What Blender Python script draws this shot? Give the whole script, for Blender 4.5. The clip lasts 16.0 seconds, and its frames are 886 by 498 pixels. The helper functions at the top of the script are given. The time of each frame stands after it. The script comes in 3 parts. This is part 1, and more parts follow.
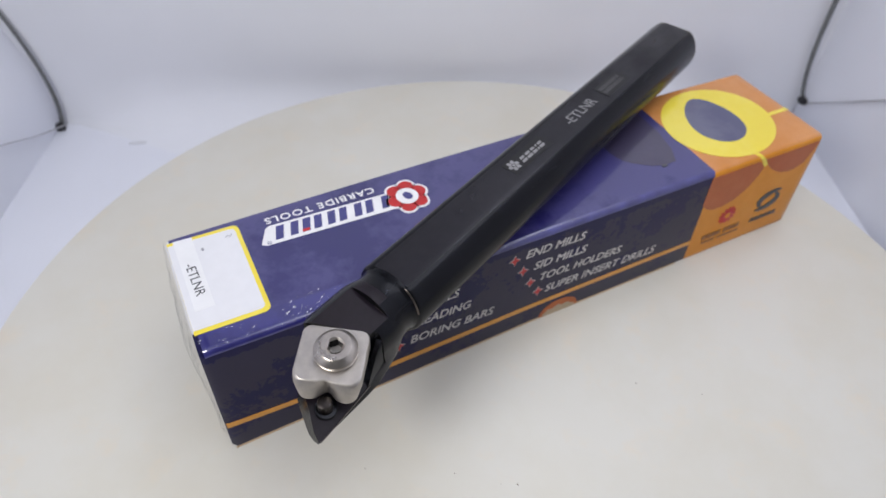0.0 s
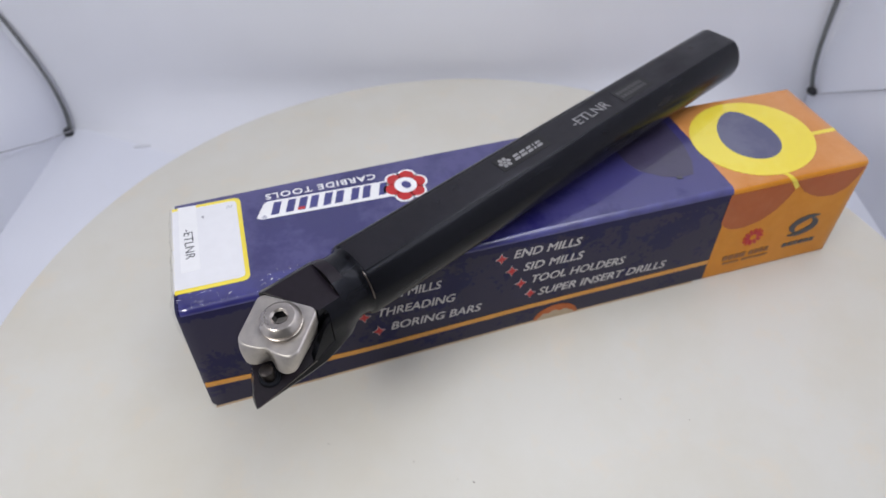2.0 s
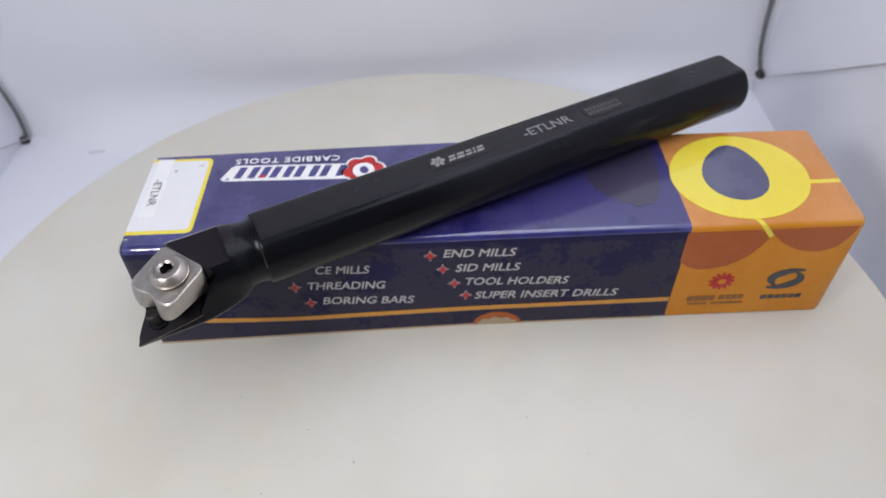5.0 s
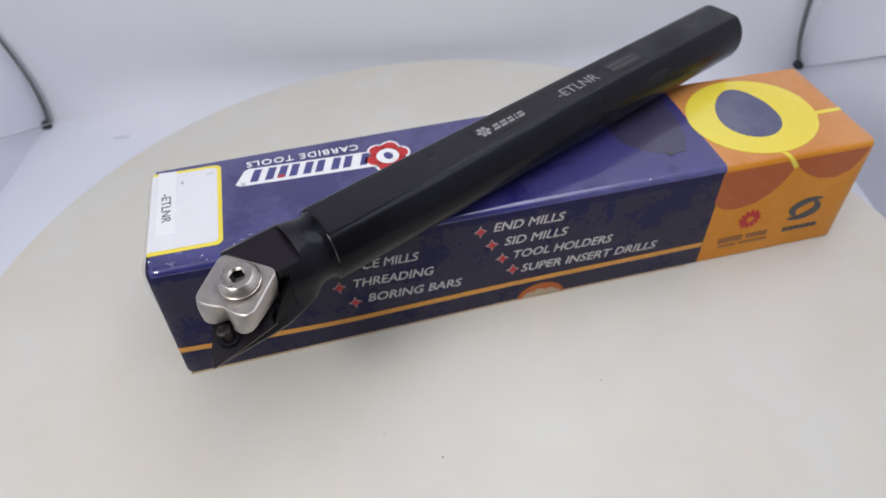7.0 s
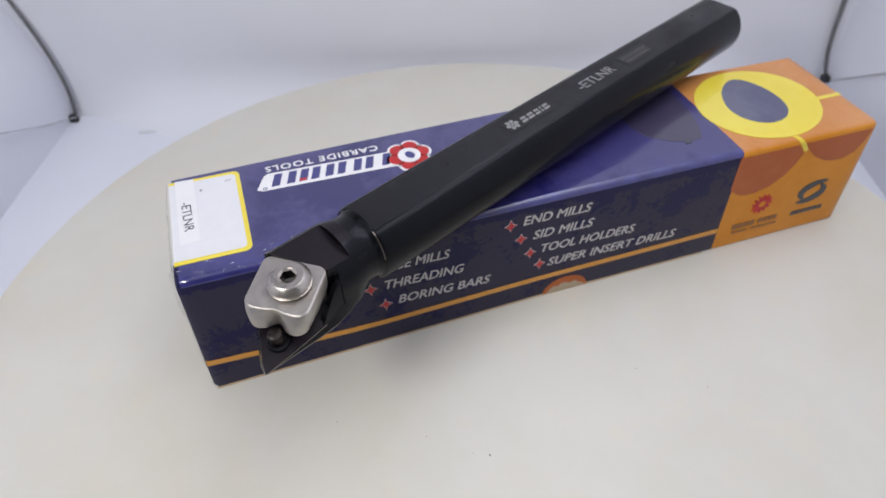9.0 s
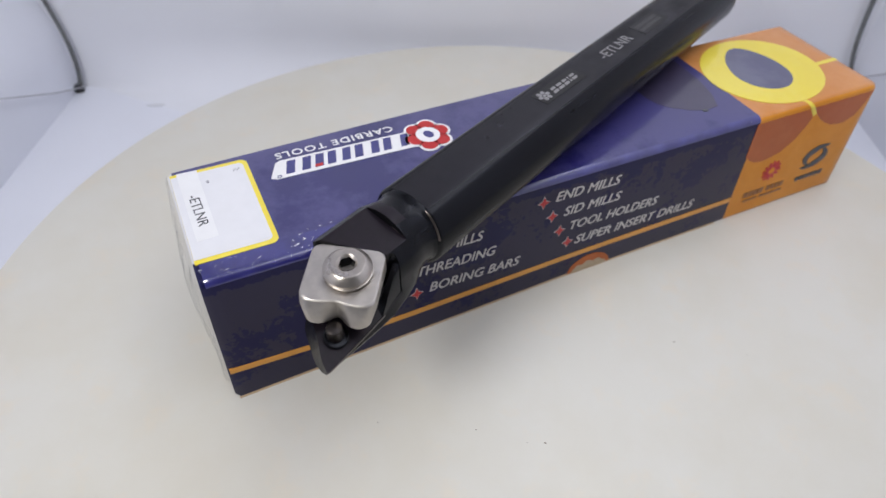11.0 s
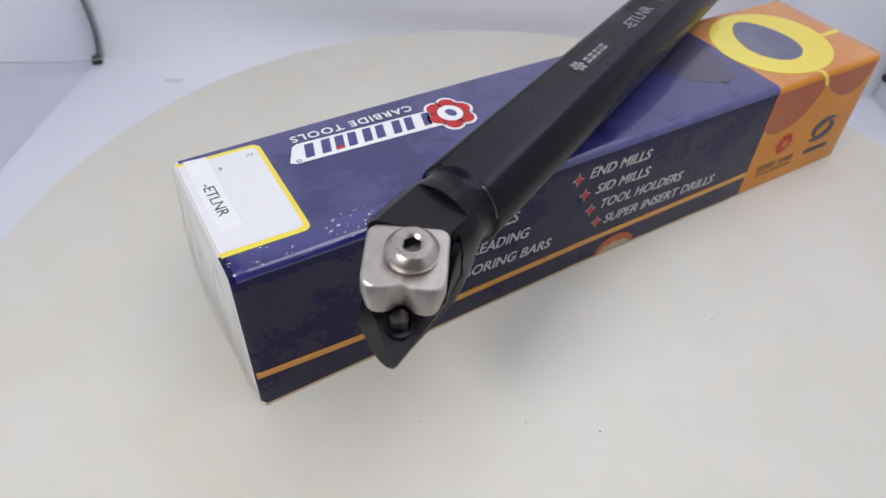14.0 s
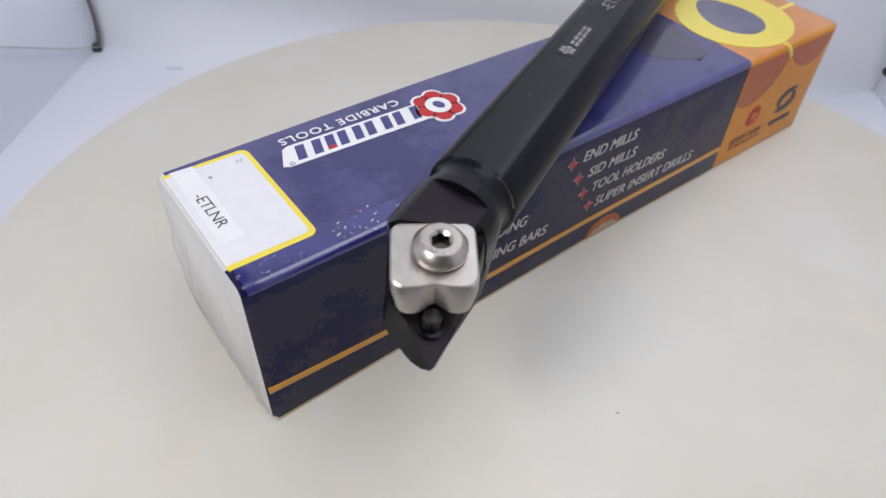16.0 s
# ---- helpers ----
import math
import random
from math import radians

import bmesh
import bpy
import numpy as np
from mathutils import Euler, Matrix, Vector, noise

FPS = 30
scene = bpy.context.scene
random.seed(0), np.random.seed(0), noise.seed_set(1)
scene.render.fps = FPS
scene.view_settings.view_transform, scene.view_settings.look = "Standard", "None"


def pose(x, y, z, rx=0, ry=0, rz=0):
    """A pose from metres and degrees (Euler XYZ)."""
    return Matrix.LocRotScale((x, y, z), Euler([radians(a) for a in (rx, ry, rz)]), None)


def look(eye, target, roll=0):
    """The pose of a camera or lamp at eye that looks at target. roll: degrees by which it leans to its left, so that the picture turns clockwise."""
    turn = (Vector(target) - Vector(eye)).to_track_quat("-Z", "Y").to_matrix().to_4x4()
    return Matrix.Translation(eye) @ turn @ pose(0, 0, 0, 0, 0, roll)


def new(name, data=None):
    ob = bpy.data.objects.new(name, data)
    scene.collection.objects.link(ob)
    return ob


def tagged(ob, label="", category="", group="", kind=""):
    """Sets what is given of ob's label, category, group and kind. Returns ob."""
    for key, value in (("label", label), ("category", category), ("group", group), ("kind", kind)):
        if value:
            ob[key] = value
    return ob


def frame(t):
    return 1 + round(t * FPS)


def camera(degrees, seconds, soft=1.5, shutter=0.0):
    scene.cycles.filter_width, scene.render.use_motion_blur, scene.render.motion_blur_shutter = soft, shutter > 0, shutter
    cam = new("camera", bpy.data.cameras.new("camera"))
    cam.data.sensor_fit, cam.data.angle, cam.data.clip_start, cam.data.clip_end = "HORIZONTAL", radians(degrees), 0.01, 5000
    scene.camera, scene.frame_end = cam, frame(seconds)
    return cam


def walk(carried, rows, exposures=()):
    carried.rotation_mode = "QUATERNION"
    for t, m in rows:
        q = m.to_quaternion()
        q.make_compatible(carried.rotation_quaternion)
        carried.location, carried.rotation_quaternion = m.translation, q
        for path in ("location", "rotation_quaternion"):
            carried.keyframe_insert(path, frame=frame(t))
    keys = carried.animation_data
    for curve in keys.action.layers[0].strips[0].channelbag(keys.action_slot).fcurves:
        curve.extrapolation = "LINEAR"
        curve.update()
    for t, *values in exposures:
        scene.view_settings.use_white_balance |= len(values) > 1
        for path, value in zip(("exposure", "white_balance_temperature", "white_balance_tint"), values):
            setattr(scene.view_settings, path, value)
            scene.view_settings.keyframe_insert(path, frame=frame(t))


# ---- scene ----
# ---- camera ----
cam = camera(67.57, 16.0)
cam.data.dof.use_dof, cam.data.dof.focus_distance, cam.data.dof.aperture_fstop = True, 0.150, 20.5
ROWS = [
    (0.0, -0.0274, -0.1202, 0.2072, 43.43, -2.39, -0.79),
    (0.5, -0.0245, -0.1209, 0.2076, 43.44, -2.07, -0.18),
    (1.0, -0.0207, -0.1203, 0.2078, 43.35, -1.42, 0.15),
    (1.5, -0.0161, -0.1204, 0.2079, 43.33, -0.74, 0.33),
    (2.0, -0.0131, -0.1201, 0.2068, 43.33, -0.16, 0.48),
    (2.5, -0.0082, -0.1194, 0.2055, 43.16, 0.24, 0.69),
    (3.0, -0.0008, -0.1198, 0.2070, 42.88, 0.32, 0.21),
    (3.5, 0.0055, -0.1212, 0.2093, 42.78, 0.82, 0.01),
    (4.0, 0.0134, -0.1218, 0.2099, 42.72, 1.49, 0.07),
    (6.5, 0.0022, -0.1231, 0.2037, 42.87, 1.08, -1.40),
    (7.0, -0.0061, -0.1228, 0.1986, 43.29, 0.81, -0.57),
    (7.5, -0.0070, -0.1243, 0.1951, 43.61, 0.45, -0.11),
    (8.0, -0.0091, -0.1264, 0.1916, 43.75, 0.36, 0.21),
    (8.5, -0.0104, -0.1266, 0.1928, 44.44, 0.27, 0.69),
    (9.0, -0.0140, -0.1264, 0.1934, 44.65, 0.06, 0.94),
    (11.5, -0.0282, -0.1241, 0.1805, 44.72, -2.29, 1.91),
    (12.0, -0.0308, -0.1229, 0.1799, 45.83, -2.57, 2.29),
    (12.5, -0.0340, -0.1229, 0.1771, 46.35, -2.78, 2.55),
    (13.0, -0.0331, -0.1238, 0.1767, 46.62, -2.94, 2.86),
    (13.5, -0.0324, -0.1247, 0.1730, 45.72, -3.08, 3.25),
    (14.0, -0.0332, -0.1252, 0.1697, 45.25, -3.36, 3.40),
    (14.5, -0.0338, -0.1254, 0.1664, 44.92, -3.52, 3.60),
    (15.0, -0.0334, -0.1259, 0.1662, 44.80, -3.65, 3.61),
    (15.5, -0.0337, -0.1272, 0.1668, 44.90, -3.76, 3.63),
    (16.0, -0.0326, -0.1276, 0.1669, 45.08, -3.68, 3.68),
]
walk(cam, [(t, pose(x, y, z, rx, ry, rz)) for t, x, y, z, rx, ry, rz in ROWS])

# turn of the turntable, degrees about the vertical through its middle
SPIN = [(0.0, 0.00), (0.5, -0.09), (1.0, -3.61), (1.5, -6.36), (2.0, -8.83), (2.5, -15.11), (3.0, -18.56), (3.5, -22.00), (4.0, -29.04), (6.5, -14.39), (7.0, -12.78), (7.5, -10.63), (8.0, -9.23), (8.5, -8.32), (9.0, -6.60), (11.5, 1.51), (12.0, 2.01), (12.5, 5.05), (13.0, 6.17), (13.5, 6.26), (14.0, 7.85), (14.5, 8.60), (15.0, 10.19), (15.5, 13.83), (16.0, 14.74)]
REST = 26.2          # turn of the box frame in the tent at the start
S = 0.0405           # height of the carton in metres
TOP = 0.0307         # height of the turntable's upper face
CX, CY = 2.072, -0.238   # the turntable's middle seen from the carton's corner, in carton heights

# ---- world and lights ----
world = bpy.data.worlds.new("room")
world.use_nodes = True
world.node_tree.nodes["Background"].inputs[0].default_value = (0.86, 0.9, 1.0, 1)
world.node_tree.nodes["Background"].inputs[1].default_value = 0.40
scene.world = world


def area(name, eye, target, sx, sy, watts, colour):
    data = bpy.data.lights.new(name, "AREA")
    data.shape, data.size, data.size_y, data.energy, data.color = "RECTANGLE", sx, sy, watts, colour
    ob = new(name, data)
    ob.matrix_world = look(eye, target)
    return ob


area("led_panel_side", (-0.188, -0.185, 0.290), (0.16, 0.10, 0.15), 0.10, 0.08, 1.80, (0.988, 0.975, 0.968))
area("led_strip_top", (0.085, 0.020, 0.394), (0.085, 0.020, 0.0), 0.18, 0.34, 1.50, (0.95, 0.965, 1.0))
scene.view_settings.exposure = -1.58


# ---- materials ----
def material(name, rough=0.5, metal=0.0, coat=0.0, coat_rough=0.05):
    m = bpy.data.materials.new(name)
    m.use_nodes = True
    b = m.node_tree.nodes["Principled BSDF"]
    b.inputs["Roughness"].default_value, b.inputs["Metallic"].default_value = rough, metal
    b.inputs["Coat Weight"].default_value, b.inputs["Coat Roughness"].default_value = coat, coat_rough
    return m, m.node_tree, b


def link(tree, a, b):
    tree.links.new(a, b)


def noise_node(tree, scale, detail=4.0, rough=0.55, stretch=(1, 1, 1)):
    c = tree.nodes.new("ShaderNodeTexCoord")
    mp = tree.nodes.new("ShaderNodeMapping")
    mp.inputs["Scale"].default_value = stretch
    n = tree.nodes.new("ShaderNodeTexNoise")
    n.inputs["Scale"].default_value, n.inputs["Detail"].default_value, n.inputs["Roughness"].default_value = scale, detail, rough
    link(tree, c.outputs["Object"], mp.inputs["Vector"])
    link(tree, mp.outputs["Vector"], n.inputs["Vector"])
    return n.outputs["Fac"]


def ramp(tree, fac, stops):
    r = tree.nodes.new("ShaderNodeValToRGB")
    els = r.color_ramp.elements
    while len(els) < len(stops):
        els.new(0.5)
    for e, (p, c) in zip(els, stops):
        e.position, e.color = p, (*c, 1)
    link(tree, fac, r.inputs["Fac"])
    return r.outputs["Color"]


def mix(tree, fac, a, b):
    n = tree.nodes.new("ShaderNodeMix")
    n.data_type = "RGBA"
    link(tree, fac, n.inputs[0])
    for sock, v in ((n.inputs[6], a), (n.inputs[7], b)):
        if isinstance(v, tuple):
            sock.default_value = (*v, 1)
        else:
            link(tree, v, sock)
    return n.outputs[2]


def bump(tree, b, fac, strength, distance=0.001, socket="Normal"):
    n = tree.nodes.new("ShaderNodeBump")
    n.inputs["Strength"].default_value, n.inputs["Distance"].default_value = strength, distance
    link(tree, fac, n.inputs["Height"])
    link(tree, n.outputs["Normal"], b.inputs[socket])


def plain(name, colour, rough=0.5, metal=0.0, vary=0.12, scale=300, coat=0.0, coat_rough=0.05, relief=0.0):
    """Grain at two scales on one colour."""
    m, tree, b = material(name, rough, metal, coat, coat_rough)
    lo, hi = tuple(v * (1 - vary) for v in colour), tuple(min(1, v * (1 + vary)) for v in colour)
    fine = ramp(tree, noise_node(tree, scale), [(0.35, lo), (0.65, hi)])
    link(tree, mix(tree, noise_node(tree, scale / 12), fine, colour), b.inputs["Base Color"])
    if relief:
        bump(tree, b, noise_node(tree, scale * 3), relief, 0.0002)
    return m


def film_print(name, clear, hazed, low, high, scale, coat_rough=0.08, stretch=(1, 1, 1), coat=1.0, ragged=0.34):
    """Printed card under shrink film: deep colour where the film clings, hazed where it stands off."""
    m, tree, b = material(name, 0.35, 0.0, coat, coat_rough)
    cling = noise_node(tree, scale, 5.0, 0.62, stretch)
    rag = tree.nodes.new("ShaderNodeMath")
    rag.operation, rag.inputs[1].default_value = "MULTIPLY_ADD", ragged
    link(tree, noise_node(tree, scale * 9, 4.0, 0.65), rag.inputs[0])
    link(tree, cling, rag.inputs[2])
    edge = ramp(tree, rag.outputs[0], [(low + ragged / 2, (0, 0, 0)), (high + ragged / 2, (1, 1, 1))])
    # the film's grey reflection is mixed into the base colour as haze
    link(tree, mix(tree, edge, clear, hazed), b.inputs["Base Color"])
    b.inputs["Specular IOR Level"].default_value = 0.35 * coat
    bump(tree, b, noise_node(tree, 45, 3.0), 0.25, 0.0006, "Coat Normal")
    return m


# top navy made lighter than the front's; this shading is in the colours
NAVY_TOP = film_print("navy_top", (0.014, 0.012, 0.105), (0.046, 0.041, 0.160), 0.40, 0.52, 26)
ORANGE = film_print("orange_print", (0.55, 0.21, 0.04), (0.60, 0.26, 0.08), 0.38, 0.6, 30, coat=0.7)
AMBER = film_print("amber_print", (0.60, 0.225, 0.012), (0.66, 0.265, 0.025), 0.38, 0.6, 30, coat=0.3)
YELLOW = film_print("yellow_print", (0.78, 0.62, 0.03), (0.80, 0.66, 0.07), 0.38, 0.6, 30)
RUST = film_print("rust_print", (0.38, 0.09, 0.018), (0.42, 0.115, 0.032), 0.38, 0.6, 30, coat=0.35)
SLATE = film_print("slate_print", (0.062, 0.062, 0.135), (0.105, 0.105, 0.175), 0.40, 0.6, 30)
# plum of stood-off film, with the bar's reflection put into the colour
DULL = film_print("dull_film_reflection", (0.036, 0.028, 0.062), (0.048, 0.040, 0.082), 0.38, 0.6, 30)


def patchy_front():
    """The navy front under film: hazed, with clinging patches near its ends and a clean upper border; its navy is
    darkened for the front's shade.
    """
    m = film_print("navy_front_shaded", (0.0046, 0.0034, 0.044), (0.0225, 0.0200, 0.0455), 0.365, 0.395, 70, 0.12, (1, 1, 1.2), 0.32, 0.62)
    tree = m.node_tree
    edge = [n for n in tree.nodes if n.bl_idname == "ShaderNodeValToRGB"][-1]
    total = edge.inputs["Fac"].links[0].from_socket
    where = tree.nodes.new("ShaderNodeTexCoord").outputs["Object"]
    for x, z, r in ((0.22, 0.43, 0.26), (0.10, 0.22, 0.20), (0.57, 0.52, 0.24), (0.52, 0.27, 0.20), (0.66, 0.12, 0.2), (0.42, 0.70, 0.13), (1.30, 0.40, 0.26), (1.85, 0.68, 0.26), (1.62, 0.58, 0.24), (3.50, 0.60, 0.24), (3.64, 0.70, 0.22), (3.78, 0.80, 0.20), (3.95, 0.84, 0.22), (3.20, 0.78, 0.18), (2.95, 0.88, 0.2), (3.98, 0.42, 0.16)):
        far = tree.nodes.new("ShaderNodeVectorMath")
        far.operation, far.inputs[1].default_value = "DISTANCE", (x * S, 0, z * S)
        near = tree.nodes.new("ShaderNodeMapRange")
        for k, v in ((1, 0.0), (2, r * S), (3, 0.24 if x < 2.0 else 0.20), (4, 0.0)):
            near.inputs[k].default_value = v
        less = tree.nodes.new("ShaderNodeMath")
        less.operation = "SUBTRACT"
        link(tree, where, far.inputs[0])
        link(tree, far.outputs["Value"], near.inputs[0])
        link(tree, total, less.inputs[0])
        link(tree, near.outputs[0], less.inputs[1])
        total = less.outputs[0]
    split = tree.nodes.new("ShaderNodeSeparateXYZ")
    link(tree, where, split.inputs[0])
    rim = tree.nodes.new("ShaderNodeMapRange")
    for k, v in ((1, 0.875 * S), (2, 0.945 * S), (3, 0.0), (4, 0.4)):
        rim.inputs[k].default_value = v
    less = tree.nodes.new("ShaderNodeMath")
    less.operation = "SUBTRACT"
    link(tree, split.outputs[2], rim.inputs[0])
    link(tree, total, less.inputs[0])
    link(tree, rim.outputs[0], less.inputs[1])
    link(tree, less.outputs[0], edge.inputs["Fac"])
    return m


NAVY_FRONT_SHADED = patchy_front()


def crinkled_film():
    """The navy edge under crinkled film, which glints."""
    m, tree, b = material("navy_edge", 0.3, 0.0, 1.0, 0.035)
    # base lightened to hold the pale haze along this edge
    link(tree, ramp(tree, noise_node(tree, 120, 4.0), [(0.4, (0.016, 0.014, 0.125)), (0.6, (0.028, 0.026, 0.18))]), b.inputs["Base Color"])
    bump(tree, b, ramp(tree, noise_node(tree, 1300, 2.0, 0.5, (0.7, 1, 1)), [(0.54, (0, 0, 0)), (0.64, (1, 1, 1))]), 0.05, 0.0003, "Coat Normal")
    b.inputs["Coat IOR"].default_value = 1.62
    return m


NAVY_EDGE = crinkled_film()
LINE = plain("orange_line_print", (0.62, 0.27, 0.03), 0.4, coat=0.6)
WHITE_CARD = plain("white_card", (0.70, 0.70, 0.73), 0.45, vary=0.03, coat=0.7, coat_rough=0.12)
# white card warmed and lightened to carry the turntable's reflection on the end
END_CARD = plain("white_card_warm_bounce", (0.78, 0.77, 0.745), 0.5, vary=0.04, coat=0.4, coat_rough=0.2)
TAPE = plain("tape_paper", (0.735, 0.735, 0.75), 0.55, vary=0.03)
PRINT_WHITE = plain("white_print", (0.78, 0.77, 0.78), 0.4, vary=0.05, coat=0.7)
PRINT_GREY = plain("grey_white_print", (0.47, 0.445, 0.445), 0.4, vary=0.12, scale=900, coat=0.7)
PRINT_RED = plain("red_print", (0.45, 0.016, 0.018), 0.45)
PRINT_NAVY = plain("navy_print", (0.03, 0.03, 0.17), 0.4, coat=0.7)
INK = plain("black_ink", (0.055, 0.057, 0.065), 0.5)
FAINT_INK = plain("faint_ink", (0.30, 0.30, 0.33), 0.5)
INK_BROWN = plain("brown_ink", (0.24, 0.10, 0.03), 0.5)


def clear_film(name="shrink_film", gloss=0.16, rough=0.12):
    m = bpy.data.materials.new(name)
    m.use_nodes = True
    tree = m.node_tree
    out = tree.nodes["Material Output"]
    glass, clear, both = tree.nodes.new("ShaderNodeBsdfGlossy"), tree.nodes.new("ShaderNodeBsdfTransparent"), tree.nodes.new("ShaderNodeMixShader")
    glass.inputs["Roughness"].default_value = rough
    n = tree.nodes.new("ShaderNodeBump")
    n.inputs["Strength"].default_value, n.inputs["Distance"].default_value = 0.6, 0.0006
    link(tree, noise_node(tree, 260, 3.0, 0.5, (1, 1, 0.3)), n.inputs["Height"])
    link(tree, n.outputs["Normal"], glass.inputs["Normal"])
    both.inputs[0].default_value = gloss
    link(tree, clear.outputs[0], both.inputs[1])
    link(tree, glass.outputs[0], both.inputs[2])
    link(tree, both.outputs[0], out.inputs["Surface"])
    return m


FILM = clear_film()
FILM_GLINT = clear_film("film_glint", 0.75, 0.08)
NOTCH_TABLE = plain("notch_table_tan", (0.42, 0.33, 0.22), 0.7, scale=900)
# ochre that paints the bounced glow at the carton's foot
EDGE_GLOW = plain("ochre_edge_glow", (0.50, 0.36, 0.22), 0.8, scale=900, relief=0.1)


def steel_black():
    m, tree, b = material("blackened_steel", 0.38, 0.0)
    b.inputs["Specular IOR Level"].default_value = 0.19
    b.inputs["Specular Tint"].default_value = (0.86, 0.88, 1.0, 1)
    wear = noise_node(tree, 90, 6.0, 0.6, (0.25, 1, 1))
    link(tree, ramp(tree, wear, [(0.3, (0.0025, 0.0026, 0.0034)), (0.62, (0.0042, 0.0043, 0.0056)), (0.8, (0.028, 0.025, 0.024))]), b.inputs["Base Color"])
    link(tree, ramp(tree, noise_node(tree, 260, 4.0, 0.6, (0.1, 1, 1)), [(0.3, (0.15,) * 3), (0.7, (0.29,) * 3)]), b.inputs["Roughness"])
    bump(tree, b, noise_node(tree, 1500, 3.0, 0.6, (0.15, 1, 1)), 0.06, 0.0002)
    return m


def steel_bright(name, colour, lo, hi, grain):
    m, tree, b = material(name, 0.35, 1.0)
    link(tree, ramp(tree, noise_node(tree, 500, 5.0), [(0.3, tuple(v * 0.82 for v in colour)), (0.7, colour)]), b.inputs["Base Color"])
    link(tree, ramp(tree, noise_node(tree, 250, 4.0), [(0.3, (lo,) * 3), (0.7, (hi,) * 3)]), b.inputs["Roughness"])
    bump(tree, b, noise_node(tree, grain, 2.0), 0.15, 0.0001)
    return m


GROUND_FLAT = plain("ground_black_flat", (0.0048, 0.0042, 0.0054), 0.36, 0.0, vary=0.6, scale=300, relief=0.05)
GROUND_FLAT.node_tree.nodes["Principled BSDF"].inputs["Specular IOR Level"].default_value = 0.40
GROUND_FLAT.node_tree.nodes["Principled BSDF"].inputs["Specular Tint"].default_value = (0.90, 0.89, 1.0, 1)
link(GROUND_FLAT.node_tree, ramp(GROUND_FLAT.node_tree, noise_node(GROUND_FLAT.node_tree, 70, 5.0, 0.65, (0.6, 1, 1)), [(0.3, (0.22,) * 3), (0.7, (0.58,) * 3)]), GROUND_FLAT.node_tree.nodes["Principled BSDF"].inputs["Roughness"])
BLACK_STEEL = steel_black()
SATIN_STEEL = steel_bright("blasted_steel", (0.49, 0.455, 0.42), 0.34, 0.50, 6000)
SCREW_STEEL = steel_bright("turned_steel", (0.50, 0.455, 0.41), 0.24, 0.38, 2500)
SEAT_STEEL = plain("purple_black_carbide", (0.008, 0.005, 0.009), 0.42, 0.0, vary=0.35, scale=700)
SEAT_STEEL.node_tree.nodes["Principled BSDF"].inputs["Specular IOR Level"].default_value = 0.2
WORN_STEEL = steel_bright("worn_bare_steel", (0.15, 0.128, 0.115), 0.25, 0.45, 2500)
PIN_STEEL = steel_bright("worn_pin_steel", (0.040, 0.035, 0.034), 0.3, 0.45, 2500)
MARKING = plain("laser_marking", (0.25, 0.245, 0.25), 0.6, 0.2, vary=0.35, scale=2500)
LASER_FIELD = plain("dull_laser_field", (0.0044, 0.0040, 0.0050), 0.42, 0.0, vary=0.3, scale=1500)
LASER_FIELD.node_tree.nodes["Principled BSDF"].inputs["Specular IOR Level"].default_value = 0.36
MARK_FAINT = plain("faint_laser_marking", (0.075, 0.073, 0.075), 0.6, 0.2, vary=0.4, scale=2500)


def cream_board():
    m, tree, b = material("cream_laminate", 0.42)
    blot = ramp(tree, noise_node(tree, 16, 5.0, 0.6), [(0.36, (0.612, 0.581, 0.500)), (0.60, (0.640, 0.623, 0.566))])
    stain = ramp(tree, noise_node(tree, 60, 6.0, 0.7), [(0.54, (0, 0, 0)), (0.78, (0.55, 0.55, 0.55))])
    link(tree, mix(tree, stain, blot, (0.70, 0.60, 0.46)), b.inputs["Base Color"])
    link(tree, ramp(tree, noise_node(tree, 40, 4.0), [(0.3, (0.34,) * 3), (0.7, (0.52,) * 3)]), b.inputs["Roughness"])
    bump(tree, b, noise_node(tree, 900, 3.0), 0.04, 0.0002)
    return m


BOARD = cream_board()
SPECK = plain("dark_speck", (0.22, 0.18, 0.14), 0.8)


def tent_cloth(name, colour):
    m, tree, b = material(name, 0.8)
    lo = tuple(v * 0.93 for v in colour)
    link(tree, ramp(tree, noise_node(tree, 9, 3.0), [(0.3, lo), (0.7, colour)]), b.inputs["Base Color"])
    bump(tree, b, noise_node(tree, 12, 3.0), 0.25, 0.006)
    return m


CLOTH = tent_cloth("white_tent_cloth", (0.78, 0.795, 0.868))
CLOTH_BACK = tent_cloth("white_backdrop_cloth", (0.79, 0.80, 0.856))
BINDING = plain("grey_binding_tape", (0.14, 0.145, 0.15), 0.8, vary=0.3)
SNAP = plain("black_plastic", (0.02, 0.02, 0.025), 0.5)
SCUFF = plain("grey_scuff", (0.64, 0.65, 0.69), 0.85)
CREASE = plain("worn_crease", (0.42, 0.42, 0.45), 0.8)


# ---- mesh helpers ----
def part(name, bm, mat, parent=None, label="", smooth=None):
    me = bm if isinstance(bm, bpy.types.Mesh) else bpy.data.meshes.new(name)
    if me is not bm:
        bmesh.ops.recalc_face_normals(bm, faces=bm.faces)
        bm.to_mesh(me)
        bm.free()
    for one in mat if isinstance(mat, (list, tuple)) else [mat]:
        me.materials.append(one)
    if smooth is not None:
        me.polygons.foreach_set("use_smooth", [True] * len(me.polygons))
        me.set_sharp_from_angle(angle=radians(smooth))
    ob = new(name, me)
    if parent:
        ob.parent = parent
    return tagged(ob, label) if label else ob


